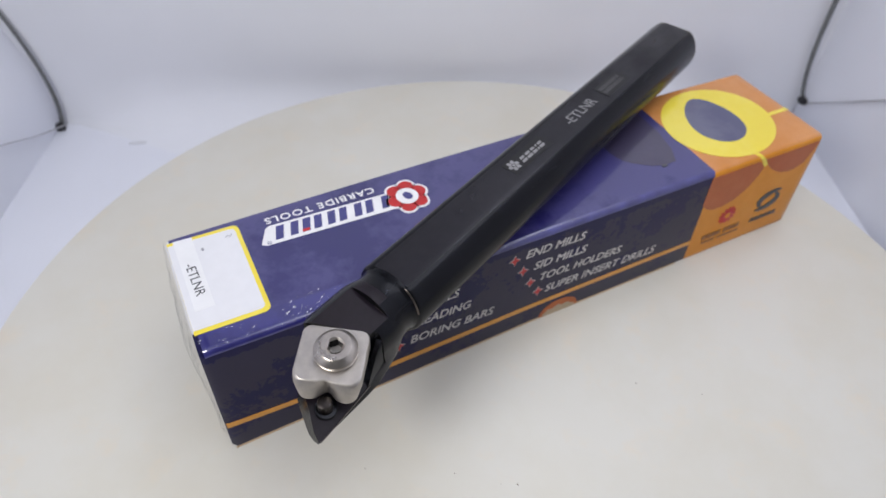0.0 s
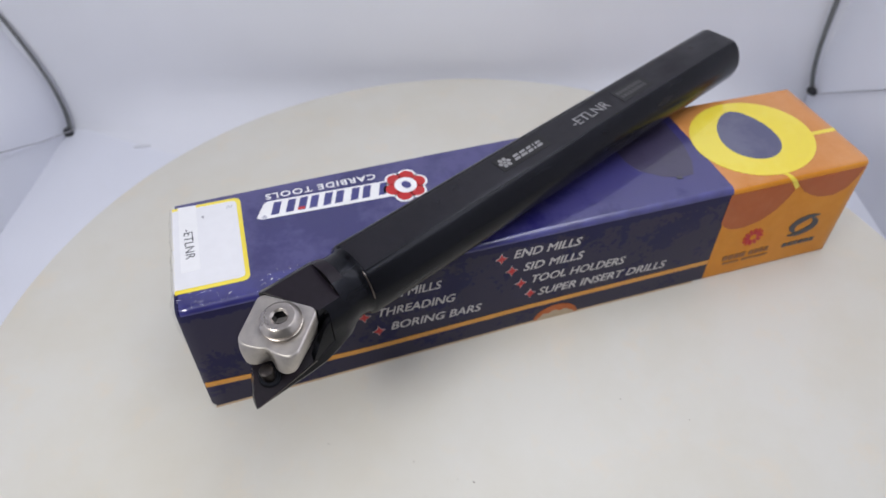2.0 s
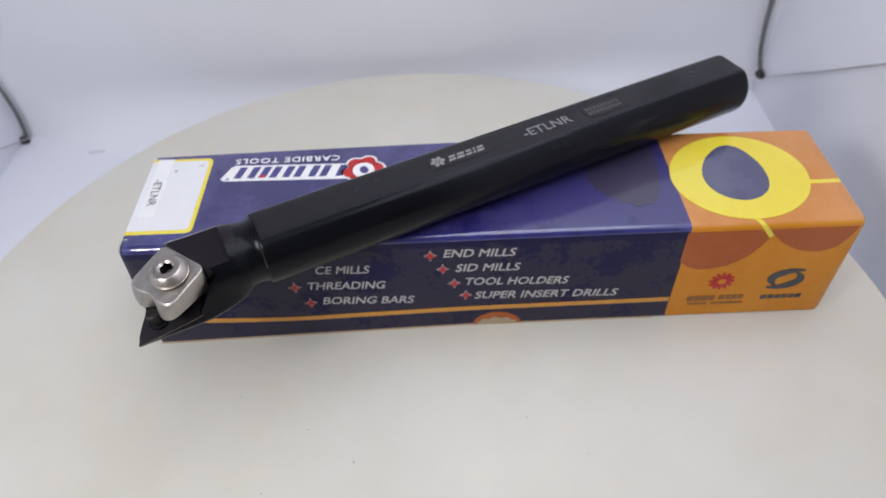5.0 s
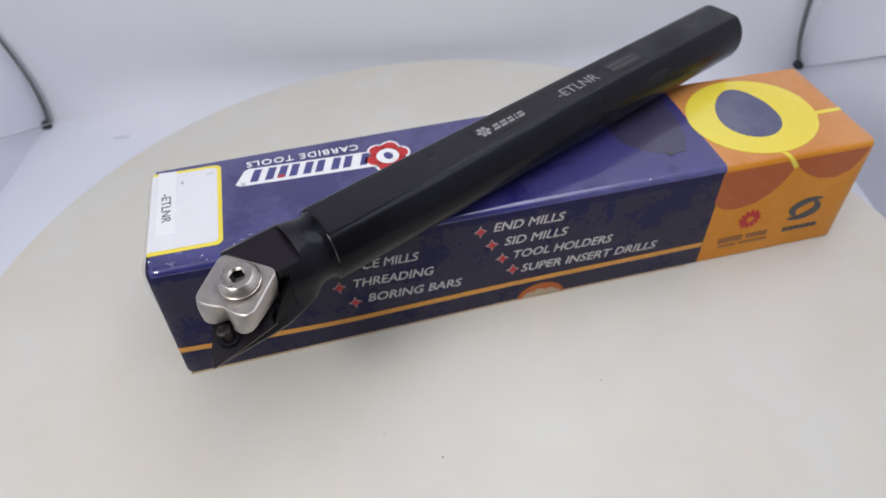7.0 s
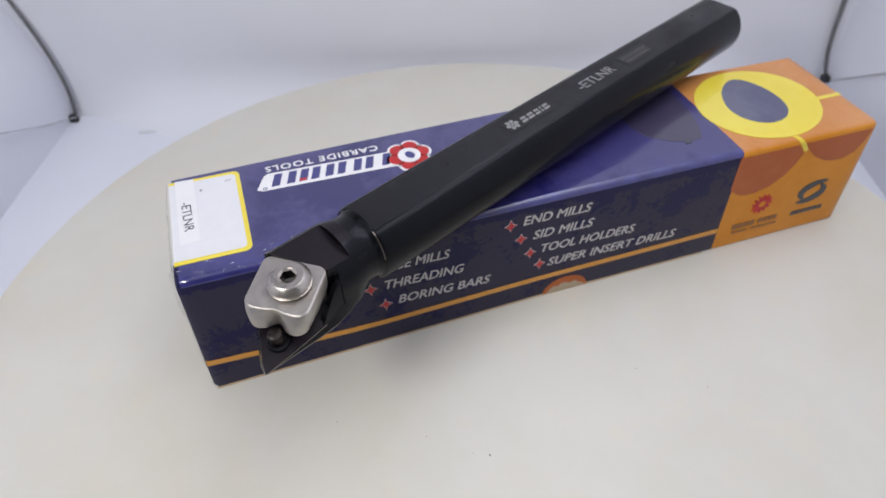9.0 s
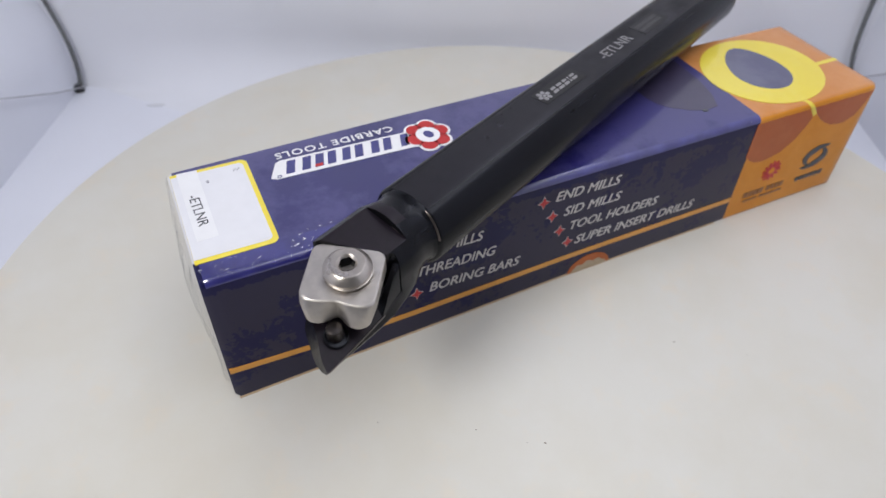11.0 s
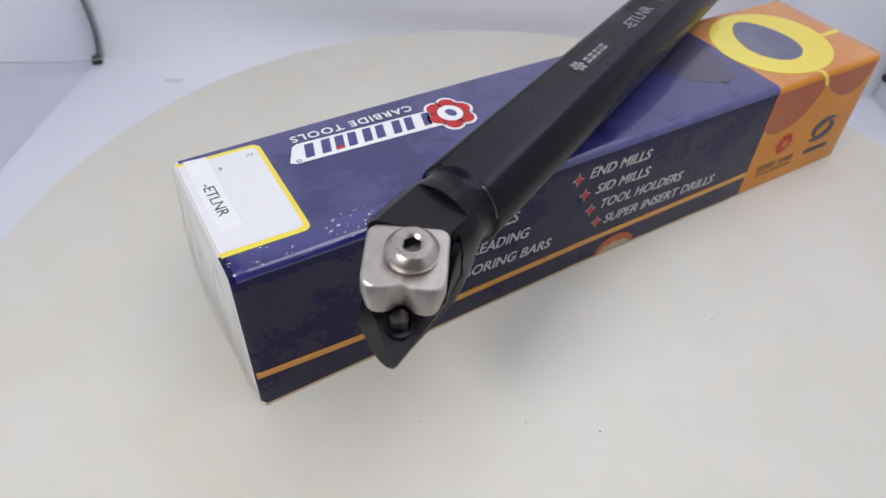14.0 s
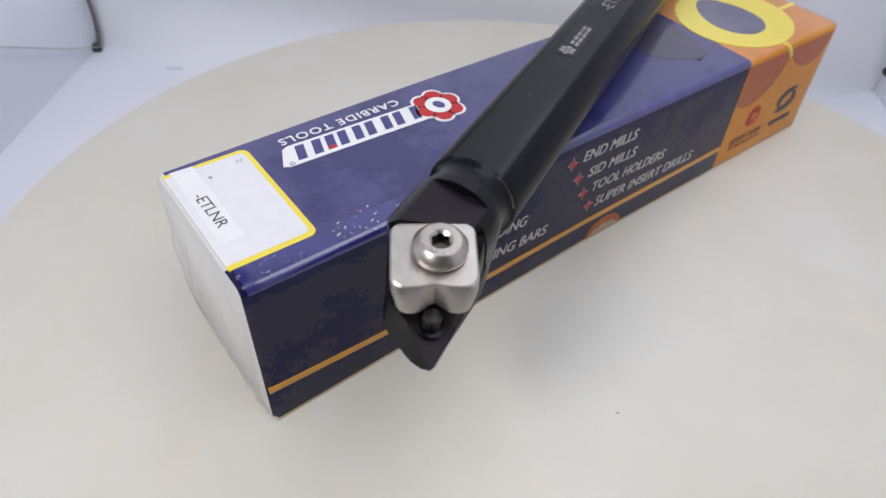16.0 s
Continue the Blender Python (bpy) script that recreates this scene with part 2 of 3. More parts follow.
def loft(bm, rings, caps=True):
    """Joins closed rings of equally many points; returns the faces between them, ring by ring."""
    vs = [[bm.verts.new(p) for p in ring] for ring in rings]
    bands = []
    for a, b in zip(vs, vs[1:]):
        bands.append([bm.faces.new((a[i], a[(i + 1) % len(a)], b[(i + 1) % len(a)], b[i])) for i in range(len(a))])
    ends = [bm.faces.new(vs[0][::-1]), bm.faces.new(vs[-1])] if caps else []
    return bands, ends


def hull(bm, points):
    vs = [bm.verts.new(p) for p in points]
    made = bmesh.ops.convex_hull(bm, input=vs)
    loose = [v for v in made["geom_interior"] if isinstance(v, bmesh.types.BMVert)]
    if loose:
        bmesh.ops.delete(bm, geom=loose, context="VERTS")


def slab(outline, low, high):
    """A flat piece of the given outline in x and y."""
    bm = bmesh.new()
    a, b = [bm.verts.new((x, y, low)) for x, y in outline], [bm.verts.new((x, y, high)) for x, y in outline]
    bm.faces.new(b)
    bm.faces.new(a[::-1])
    for i in range(len(a)):
        j = (i + 1) % len(a)
        bm.faces.new((a[i], a[j], b[j], b[i]))
    return bm


def frame_slab(outer, inner, low, high):
    """A flat ring between two outlines of equally many points."""
    bm = bmesh.new()
    rings = [[bm.verts.new((x, y, z)) for x, y in o] for o, z in ((outer, low), (outer, high), (inner, high), (inner, low))]
    for a, b in zip(rings, rings[1:] + rings[:1]):
        for i in range(len(a)):
            j = (i + 1) % len(a)
            bm.faces.new((a[i], a[j], b[j], b[i]))
    return bm


def rounded(x0, y0, x1, y1, r, corners=(1, 1, 1, 1), steps=6):
    pts = []
    for (cx, cy, a), on in zip(((x0 + r, y0 + r, 180), (x1 - r, y0 + r, 270), (x1 - r, y1 - r, 0), (x0 + r, y1 - r, 90)), corners):
        for k in range(steps + 1):
            g = radians(a + 90 * k / steps)
            if on:
                pts.append((cx + r * math.cos(g), cy + r * math.sin(g)))
            else:
                pts.append((x0 if a in (180, 90) else x1, y0 if a in (180, 270) else y1))
    return pts if all(corners) else [p for i, p in enumerate(pts) if p != pts[i - 1]]


def disc_outline(cx, cy, rx, ry, n=40, turn=0.0):
    c, s = math.cos(radians(turn)), math.sin(radians(turn))
    return [(cx + rx * math.cos(g) * c - ry * math.sin(g) * s, cy + rx * math.cos(g) * s + ry * math.sin(g) * c) for g in (2 * math.pi * k / n for k in range(n))]


def lathe(profile, n=48):
    """Turns (radius, height) pairs about z."""
    bm = bmesh.new()
    loft(bm, [[(r * math.cos(2 * math.pi * k / n), r * math.sin(2 * math.pi * k / n), z) for k in range(n)] for r, z in profile])
    return bm


def lettering(name, words, width, height, mat, parent, m, shear=0.0, bold=0.0, spacing=1.0, label="", strike=0.0, drape=False):
    """Words as thin raised print, fitted to a width and a cap height; m sets x along the line and y up the letters."""
    curve = bpy.data.curves.new(name, "FONT")
    curve.body, curve.shear, curve.offset, curve.extrude, curve.resolution_u, curve.space_character = words, shear, bold, 0.004, 3, spacing
    tmp = new("tmp", curve)
    bpy.context.view_layer.update()
    me = bpy.data.meshes.new_from_object(tmp.evaluated_get(bpy.context.evaluated_depsgraph_get()))
    bpy.data.objects.remove(tmp)
    co = np.array([v.co[:] for v in me.vertices])
    lo, hi = co.min(0), co.max(0)
    co = (co - (lo[0], 0, 0)) * (width / (hi[0] - lo[0]), height / hi[1], 0.012)
    me.vertices.foreach_set("co", co.ravel())
    if strike:   # a second strike beside the first thickens the strokes
        both = bmesh.new()
        both.from_mesh(me)
        me.transform(Matrix.Translation((strike * height, strike * height * 0.5, 0.000006)))
        both.from_mesh(me)
        both.to_mesh(me)
        both.free()
    me.transform(m)
    if drape:
        for v in me.vertices:
            v.co.y -= bulge(v.co.x) * (1 - v.co.z / H)
    return part(name, me, mat, parent, label)


# ---- the tent ----
BL, BR = Vector((-0.2075, 0.1590, 0)), Vector((0.1785, 0.183, 0))   # its back corners on the floor
FL, FR, HIGH = Vector((-0.206, -0.23, 0)), Vector((0.180, -0.23, 0)), 0.40


def wall(name, a, b, z0, z1, mat, bow=0.0, label="", thick=0.004, cove=0.0, lean=0.0):
    """A cloth wall from a to b, on the right hand's side its inner face; it sags by bow at its middle sweeps into the floor by cove, and leans out above."""
    bm = bmesh.new()
    d = (b - a)
    nrm = Vector((-d.y, d.x, 0)).normalized()
    nx, nz = 28, 28
    grids = []
    for off in (0.0, -thick):
        g = []
        for i in range(nx + 1):
            col = []
            for k in range(nz + 1):
                u, v = i / nx, (k / nz) ** 1.7
                up = z0 + v * (z1 - z0)
                low = (1 - math.sqrt(1 - min(1.0, max(0.0, 1 - up / 0.026)) ** 2)) * min(1.0, max(0.0, min((a + d * u).x - BL.x - 0.004, BR.x - (a + d * u).x - 0.004) / 0.065))
                p = a + d * u + nrm * (bow * math.sin(math.pi * u) * math.sin(math.pi * min(1, v * 1.2)) + cove * low - lean * max(0.0, up - 0.03) + off)
                p += nrm * 0.0012 * noise.noise((u * 6, v * 2.2, bow * 90))
                col.append(bm.verts.new((p.x, p.y, z0 + (z1 - z0) * v)))
            g.append(col)
        grids.append(g)
    for g in grids:
        for i in range(nx):
            for k in range(nz):
                bm.faces.new((g[i][k], g[i + 1][k], g[i + 1][k + 1], g[i][k + 1]))
    f, r = grids
    for i in range(nx):
        bm.faces.new((f[i][0], f[i + 1][0], r[i + 1][0], r[i][0]))
        bm.faces.new((f[i][nz], f[i + 1][nz], r[i + 1][nz], r[i][nz]))
    for k in range(nz):
        bm.faces.new((f[0][k], f[0][k + 1], r[0][k + 1], r[0][k]))
        bm.faces.new((f[nx][k], f[nx][k + 1], r[nx][k + 1], r[nx][k]))
    return tagged(part(name, bm, mat, None, "", 40), label, kind="structure")


wall("wall_back", BR, BL + (BL - BR) * 0.3, 0.0, HIGH, CLOTH_BACK, 0.006, "white cloth back wall of a small photo tent", cove=0.030)
wall("wall_left", BL, FL, 0.0, HIGH, CLOTH, 0.003, "white cloth side wall with a folded crease", lean=0.30)
wall("wall_right", FR, BR, 0.0, HIGH, CLOTH, 0.003, "white cloth side wall with a folded crease")
bm = slab([(-0.214, -0.6), (0.19, -0.6), (0.19, 0.195), (-0.214, 0.19)], -0.004, 0.0)
tagged(part("floor", bm, CLOTH), "white cloth floor of the photo tent", kind="structure")
bm = slab([(-0.214, -0.235), (0.19, -0.235), (0.19, 0.195), (-0.214, 0.19)], HIGH, HIGH + 0.004)
tagged(part("ceiling", bm, CLOTH), "white cloth top of the photo tent", kind="structure")


def tube(name, points, radius, mat, label, flat=0.4, n=8):
    """A ribbon-like cord through the points; radius runs from the first to the last."""
    bm = bmesh.new()
    rings = []
    pts = [Vector(p) for p in points]
    for i, p in enumerate(pts):
        d = (pts[min(i + 1, len(pts) - 1)] - pts[max(i - 1, 0)]).normalized()
        side = d.cross(Vector((0, 1, 0.01))).normalized()
        up = side.cross(d)
        r = radius[0] + (radius[1] - radius[0]) * i / (len(pts) - 1)
        rings.append([p + side * r * math.cos(2 * math.pi * k / n) + up * r * flat * math.sin(2 * math.pi * k / n) for k in range(n)])
    loft(bm, rings)
    return tagged(part(name, bm, mat, None, "", 60), label, kind="structure")


def bend(a, b, c, n=14):
    a, b, c = Vector(a), Vector(b), Vector(c)
    return [a * (1 - s) ** 2 + b * 2 * s * (1 - s) + c * s * s for s in (k / n for k in range(n + 1))]


tube("trim_left", bend((-0.2060, 0.1555, 0.001), (-0.1990, 0.1555, 0.024), (-0.2130, 0.1555, 0.066)) + [(-0.2190, 0.1555, 0.084), (-0.2310, 0.1555, 0.120)], (0.0012, 0.0010), BINDING, "grey binding tape down a corner of the tent")
tube("trim_right", bend((0.1775, 0.1785, 0.0135), (0.1690, 0.1785, 0.028), (0.1690, 0.1785, 0.080)), (0.0010, 0.0015), BINDING, "grey binding tape down a corner of the tent")
for at in ((-0.2065, 0.1535, 0.0012), (0.1765, 0.177, 0.0135)):
    bm = bmesh.new()
    bmesh.ops.create_icosphere(bm, subdivisions=2, radius=0.0027, matrix=pose(*at, 0, 30, 0) @ Matrix.Diagonal((1.2, 0.9, 0.8, 1)))
    tagged(part("corner_snap", bm, SNAP, None, "", 60), "small black plastic corner snap of the tent", "fastener", "corner snaps")
tube("crease_left", [(-0.2045, 0.156, 0.001), (-0.2035, 0.13, 0.0135), (-0.2035, 0.10, 0.03), (-0.2035, 0.03, 0.068)], (0.0007, 0.0007), CREASE, "worn fold crease in the tent's side wall")
tube("crease_right", [(0.1770, 0.173, 0.0145), (0.1770, 0.126, 0.048), (0.1770, 0.06, 0.096)], (0.0007, 0.0007), CREASE, "worn fold crease in the tent's side wall")

for x, y, turn in ((-0.1655, 0.1440, 8), (0.1675, 0.1000, -38)):
    bm = slab(disc_outline(0, 0, 0.0045, 0.0011, 20), 0.0, 0.0004)
    bmesh.ops.transform(bm, matrix=pose(x, y, 0.0, 0, 0, turn), verts=bm.verts)
    tagged(part("floor_scuff", bm, SCUFF), "faint grey scuff on the white cloth floor", kind="structure")

# ---- the turntable ----
turntable = new("turntable")
tagged(turntable, "round cream laminate turntable with faint stains", "turntable")
RD = 0.1600
bm = lathe([(RD - 0.0010, -0.0105), (RD, -0.0095), (RD, -0.0010), (RD - 0.0003, -0.0003), (RD - 0.0012, 0.0)], 160)
part("plate", bm, BOARD, turntable, "", 30)
bm = lathe([(0.075, -TOP), (0.078, -TOP + 0.001), (0.078, -0.013), (0.07, -0.0105)], 64)
part("base", bm, WHITE_CARD, turntable, "", 30)
rng = random.Random(5)


def speck_at(x, y, r):
    bm = bmesh.new()
    bmesh.ops.create_icosphere(bm, subdivisions=1, radius=r, matrix=pose((x - CX) * S, (y - CY) * S, r * 0.2, 0, 0, rng.uniform(0, 180)) @ Matrix.Diagonal((1.5, 0.8, 0.5, 1)))
    part("speck", bm, SPECK, turntable)


for x, y, r in ((1.65, -1.19, 0.00028), (0.76, -0.63, 0.00016), (1.03, -1.39, 0.00022), (1.30, -0.93, 0.00016), (2.9, -0.9, 0.0002), (3.3, -1.2, 0.00016), (1.55, -1.14, 0.00012)):
    speck_at(x, y, r)

# ---- the carton ----
carton = new("product_carton")
tagged(carton, "navy and orange card tool carton in shrink film on the turntable", "box")
L, W, H = 5.385 * S, 1.045 * S, 1.0 * S
SPLIT = 4.118 * S


def bulge(x):
    """How far the lower front edge stands out at x."""
    k = x / S
    return S * (0.044 + 0.058 * max(0.0, 1 - k / 2.5))


def carton_ring(x, grow=0.0, r=0.045 * S, n=6):
    """The carton's cross-section at x; its back bows out a little at the middle."""
    e = x / L
    y0, y1, z0, z1 = -grow, W + grow + S * (0.018 * e + 0.035 * math.sin(math.pi * min(1.0, max(0.0, e)))), -grow, H + grow
    pts = []
    q = 0.02 * S
    for cy, cz, a, r in ((y0 + q, z0 + q, 180, q), (y1 - q, z0 + q, 270, q), (y1 - q, z1 - q, 0, q), (y0 + r, z1 - r, 90, r)):
        for k in range(n + 1):
            g = radians(a + 90 * k / n)
            y, z = cy + r * math.cos(g), cz + r * math.sin(g)
            if y < W / 2:
                y -= bulge(x) * (1 - z / H)
            pts.append((x, y, max(z, 0.0)))
        if a == 0:
            pts.append((x, y0 + 0.165 * S, z1))
    return pts


bm = bmesh.new()
xs = [0.0, 0.03 * S, *[S * (0.1 + 0.1 * k) for k in range(40)], SPLIT, *[SPLIT + (L - SPLIT) * k / 13 for k in range(1, 13)], L - 0.03 * S, L]
rings = [carton_ring(x, -0.02 * S if x in (0.0, L) else 0.0) for x in xs]
bands, ends = loft(bm, rings)
n6 = 7
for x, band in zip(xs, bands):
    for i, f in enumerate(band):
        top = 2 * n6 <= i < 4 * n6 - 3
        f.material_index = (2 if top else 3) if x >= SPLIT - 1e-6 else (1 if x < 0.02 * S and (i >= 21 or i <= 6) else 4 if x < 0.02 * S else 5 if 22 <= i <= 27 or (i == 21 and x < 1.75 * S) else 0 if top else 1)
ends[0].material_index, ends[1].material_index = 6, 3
part("card_body", bm, [NAVY_TOP, NAVY_FRONT_SHADED, ORANGE, AMBER, WHITE_CARD, NAVY_EDGE, END_CARD], carton, "", 50)

# loose film gathered over the white end
bm = bmesh.new()
nx, nz = 26, 26
grid = []
for i in range(nx + 1):
    col = []
    for k in range(nz + 1):
        u, v = i / nx, k / nz
        stand = 0.0006 + 0.0022 * math.sin(math.pi * u) * math.sin(math.pi * v) + 0.0012 * abs(noise.noise((u * 9, v * 2.5, 3.1))) + 0.0006 * noise.noise((u * 22, v * 6, 1.7))
        if i in (0, nx) or k in (0, nz):
            stand = 0.0002
        col.append(bm.verts.new((-stand, W * (0.01 + 0.98 * u), H * (0.01 + 0.98 * v))))
    grid.append(col)
for i in range(nx):
    for k in range(nz):
        bm.faces.new((grid[i][k], grid[i + 1][k], grid[i + 1][k + 1], grid[i][k + 1]))
part("film_end", bm, FILM, carton, "loose clear shrink film with folds", 180)
# film folds standing up along the end's front corner
for z0, z1, out, y in ((0.10, 0.62, 0.030, 0.03), (0.22, 0.80, 0.022, 0.07), (0.05, 0.45, 0.018, 0.12), (0.45, 0.93, 0.016, 0.02)):
    bm = bmesh.new()
    n = 14
    rows = []
    for k in range(n + 1):
        s = k / n
        z = (z0 + (z1 - z0) * s) * H
        o = out * S * math.sin(math.pi * s) * (1 + 0.4 * noise.noise((s * 5, out * 70, 0)))
        rows.append([bm.verts.new((-0.0002 - q * o, (y - 0.012 * q) * S + 0.0004 * noise.noise((s * 7, q, out * 40)), z)) for q in (0.0, 0.5, 1.0)])
    for a, c in zip(rows, rows[1:]):
        for q in range(2):
            bm.faces.new((a[q], a[q + 1], c[q + 1], c[q]))
    part("film_fold", bm, FILM, carton, "", 180)

# glossy beads added for the glints of crinkled film along the upper front edge
bm = bmesh.new()
for k in range(160):
    x = rng.uniform(0.02, 1.75) if k < 150 else rng.uniform(1.75, 4.08)
    g = radians(90 + rng.uniform(0, 70))
    y, z = (0.045 + 0.045 * math.cos(g)) * S, H + (0.045 * math.sin(g) - 0.045) * S
    if rng.random() < 0.45 and k < 150:
        y, z = rng.uniform(0.05, 0.16) * S, H
    rb = rng.uniform(0.00004, 0.00016) * (0.8 if k < 150 else 0.6)
    bmesh.ops.create_icosphere(bm, subdivisions=1, radius=rb, matrix=pose(x * S, y, z, math.degrees(g) - 90 if z < H - 1e-6 else 0, 0, rng.uniform(0, 180) if z == H else 0) @ Matrix.Diagonal((rng.uniform(1, 2.6), 1, 0.7, 1)))
tagged(part("film_glint_beads", bm, FILM_GLINT, carton, "", 180), "tiny glossy beads added for the film's glints", kind="stuff")

# longer glossy ridges, added for glints where the film has drawn together beside the label
bm = bmesh.new()
for k in range(30):
    x, y = rng.uniform(0.03, 1.25), 0.05 + 0.09 * rng.random() ** 2
    if k > 22:
        x, y = rng.uniform(0.52, 0.90), rng.uniform(0.10, 0.20)
    size = rng.uniform(0.0003, 0.0009)
    bmesh.ops.create_icosphere(bm, subdivisions=2, radius=1.0, matrix=pose(x * S, y * S, H, 0, 0, rng.gauss(8, 16)) @ Matrix.Diagonal((size, rng.uniform(0.00006, 0.00016), 0.00013, 1)))
tagged(part("film_glint_ridges", bm, FILM_GLINT, carton, "", 180), "glossy ridges added for the gathered film's glints", kind="stuff")

PZ = H + 0.00012
FLIP = lambda x, y: Matrix.Translation((x * S, y * S, PZ)) @ Matrix.Rotation(math.pi, 4, "Z")
FRONT = lambda x, z: Matrix.Translation((x * S, -0.00015, z * S)) @ Matrix.Rotation(math.pi / 2, 4, "X")


def top_print(name, outline, mat, level=0, label="", parent=None):
    return part(name, slab([(x * S, y * S) for x, y in outline], H - 0.0002, PZ + 0.00006 * level), mat, parent or carton, label)


def front_print(name, outline, mat, level=0, label=""):
    bm = slab([(x * S, y * S) for x, y in outline], -0.0002, 0.00015 + 0.00005 * level)
    bmesh.ops.transform(bm, matrix=Matrix.Rotation(math.pi / 2, 4, "X"), verts=bm.verts)
    for v in bm.verts:
        v.co.y -= bulge(v.co.x) * (1 - v.co.z / H)
    return part(name, bm, mat, carton, label)


def edge_print(name, x0, x1, lift, mat, steps=8, r=0.045, span=(0, 90)):
    """A printed strip that runs round the upper front edge."""
    bm = bmesh.new()
    rows = []
    for k in range(steps + 1):
        g = radians(90 + span[0] + (span[1] - span[0]) * k / steps)
        s = k / steps
        y, z = (r + (r + lift) * math.cos(g)) * S, H + ((r + lift) * math.sin(g) - r) * S
        rows.append([bm.verts.new(((a + (b - a) * s) * S, y - bulge(a * S) * (1 - z / H), z)) for a, b in (x0, x1)])
    for a, c in zip(rows, rows[1:]):
        bm.faces.new((a[0], a[1], c[1], c[0]))
    return part(name, bm, mat, carton, "", 60)


def strip_print(name, xs, low, high, mat, level=0, label=""):
    """A printed line along the front that follows its bulge; low and high give its height at x."""
    bm = bmesh.new()
    rows = []
    for x in xs:
        lift = 0.00015 + 0.00005 * level
        rows.append([bm.verts.new((x * S, -y - bulge(x * S) * (1 - z * S / H), z * S)) for y, z in ((-0.0002, low(x)), (lift, low(x)), (lift, high(x)), (-0.0002, high(x)))])
    for a, c in zip(rows, rows[1:]):
        for i in range(4):
            bm.faces.new((a[i], a[(i + 1) % 4], c[(i + 1) % 4], c[i]))
    bm.faces.new(rows[0])
    bm.faces.new(rows[-1][::-1])
    return part(name, bm, mat, carton, label)


# paper label with a yellow edge, and the tape across it
top_print("label_border", rounded(0.012, 0.150, 0.500, 0.998, 0.05, (0, 1, 1, 0)), YELLOW, 0, "yellow printed border")
top_print("paper_label", rounded(0.013, 0.185, 0.470, 0.968, 0.035, (0, 1, 1, 0)), WHITE_CARD, 1, "plain white label field")
tape = top_print("tape_strip", [(0.058, 0.33), (0.185, 0.335), (0.182, 0.995), (0.055, 1.0)], TAPE, 2, "strip of white paper tape with a printed code")
lettering("printed_code", "-ETLNR", 0.30 * S, 0.062 * S, INK, tape, Matrix.Translation((0.085 * S, 0.748 * S, PZ + 0.00013)) @ Matrix.Rotation(-math.pi / 2 + 0.03, 4, "Z"))
top_print("ink_mark", disc_outline(0.225, 0.85, 0.010, 0.015, 8), FAINT_INK, 2)
for k in range(4):
    top_print("ink_mark", disc_outline(0.40 + 0.012 * k, 0.90 + 0.012 * (k % 2), 0.004, 0.010, 6), FAINT_INK, 2)

# brand plate: slanted white plate with navy bars, and a red flower mark
top_print("brand_plate", [(0.60, 0.725), (0.635, 0.703), (1.72, 0.675), (1.72, 0.855), (0.70, 0.885), (0.665, 0.865)], PRINT_WHITE, 1, "slanted white plate with navy bars")
for x0, x1 in ((0.700, 0.865), (0.895, 0.950), (0.980, 1.140), (1.170, 1.345), (1.375, 1.560)):
    lean = lambda x, y: (x + 0.30 * (y - 0.745), y - 0.018 - 0.020 * (x - 0.7))
    for a, b in ((x0, x0 + 0.058), (x1 - 0.058, x1))[:1 if x1 - x0 < 0.06 else 2]:
        top_print("brand_bar", [lean(a, 0.748), lean(b, 0.748), lean(b, 0.878), lean(a, 0.878)], PRINT_NAVY, 2)
part("brand_ring", frame_slab([(x * S, y * S) for x, y in disc_outline(0.655, 0.722, 0.016, 0.014, 16)], [(x * S, y * S) for x, y in disc_outline(0.655, 0.722, 0.011, 0.009, 16)], PZ, PZ + 0.00013), PRINT_NAVY, carton)
top_print("brand_dot", [(0.897, 0.728), (0.950, 0.727), (0.957, 0.753), (0.904, 0.754)], PRINT_RED, 3)
FX, FY = 1.725, 0.768
for k in range(6):
    g = radians(60 * k + 12)
    top_print("flower_edge", disc_outline(FX + 0.098 * math.cos(g), FY + 0.104 * math.sin(g), 0.082, 0.078, 18, 60 * k), PRINT_WHITE, 2)
for k in range(6):
    g = radians(60 * k + 12)
    top_print("petal", disc_outline(FX + 0.100 * math.cos(g), FY + 0.106 * math.sin(g), 0.062, 0.060, 18, 60 * k), PRINT_RED, 3, "red petal")
top_print("flower_ring", disc_outline(FX, FY, 0.086, 0.088, 24), PRINT_WHITE, 4)
top_print("flower_heart", disc_outline(FX + 0.005, FY, 0.034, 0.044, 14, 20), PRINT_NAVY, 5)
lettering("print_line", "CARBIDE TOOLS", 0.84 * S, 0.062 * S, PRINT_WHITE, carton, FLIP(1.525, 0.968), bold=0.012, spacing=1.15)

# orange end: yellow ring with a slate drop, stripes, rust discs
top_print("yellow_ring", [(min(x, 5.30), y) for x, y in disc_outline(4.625, 0.530, 0.53, 0.475, 56, 12)], YELLOW, 1, "yellow printed ring")
def drop_outline():
    pts = []
    for k in range(40):
        g = 2 * math.pi * k / 40
        r = 0.250 * (1 + 0.34 * max(0, math.cos(g)) ** 2.5 + 0.20 * max(0, math.cos(g)) ** 14)
        pts.append((4.590 + r * math.cos(g + radians(80)) * 0.98, 0.505 + r * math.sin(g + radians(80)) * 1.02))
    return pts
top_print("slate_drop", drop_outline(), SLATE, 2, "slate blue printed drop")
top_print("yellow_stripe", [(5.08, 0.405), (5.36, 0.405), (5.36, 0.445), (5.08, 0.445)], YELLOW, 0)
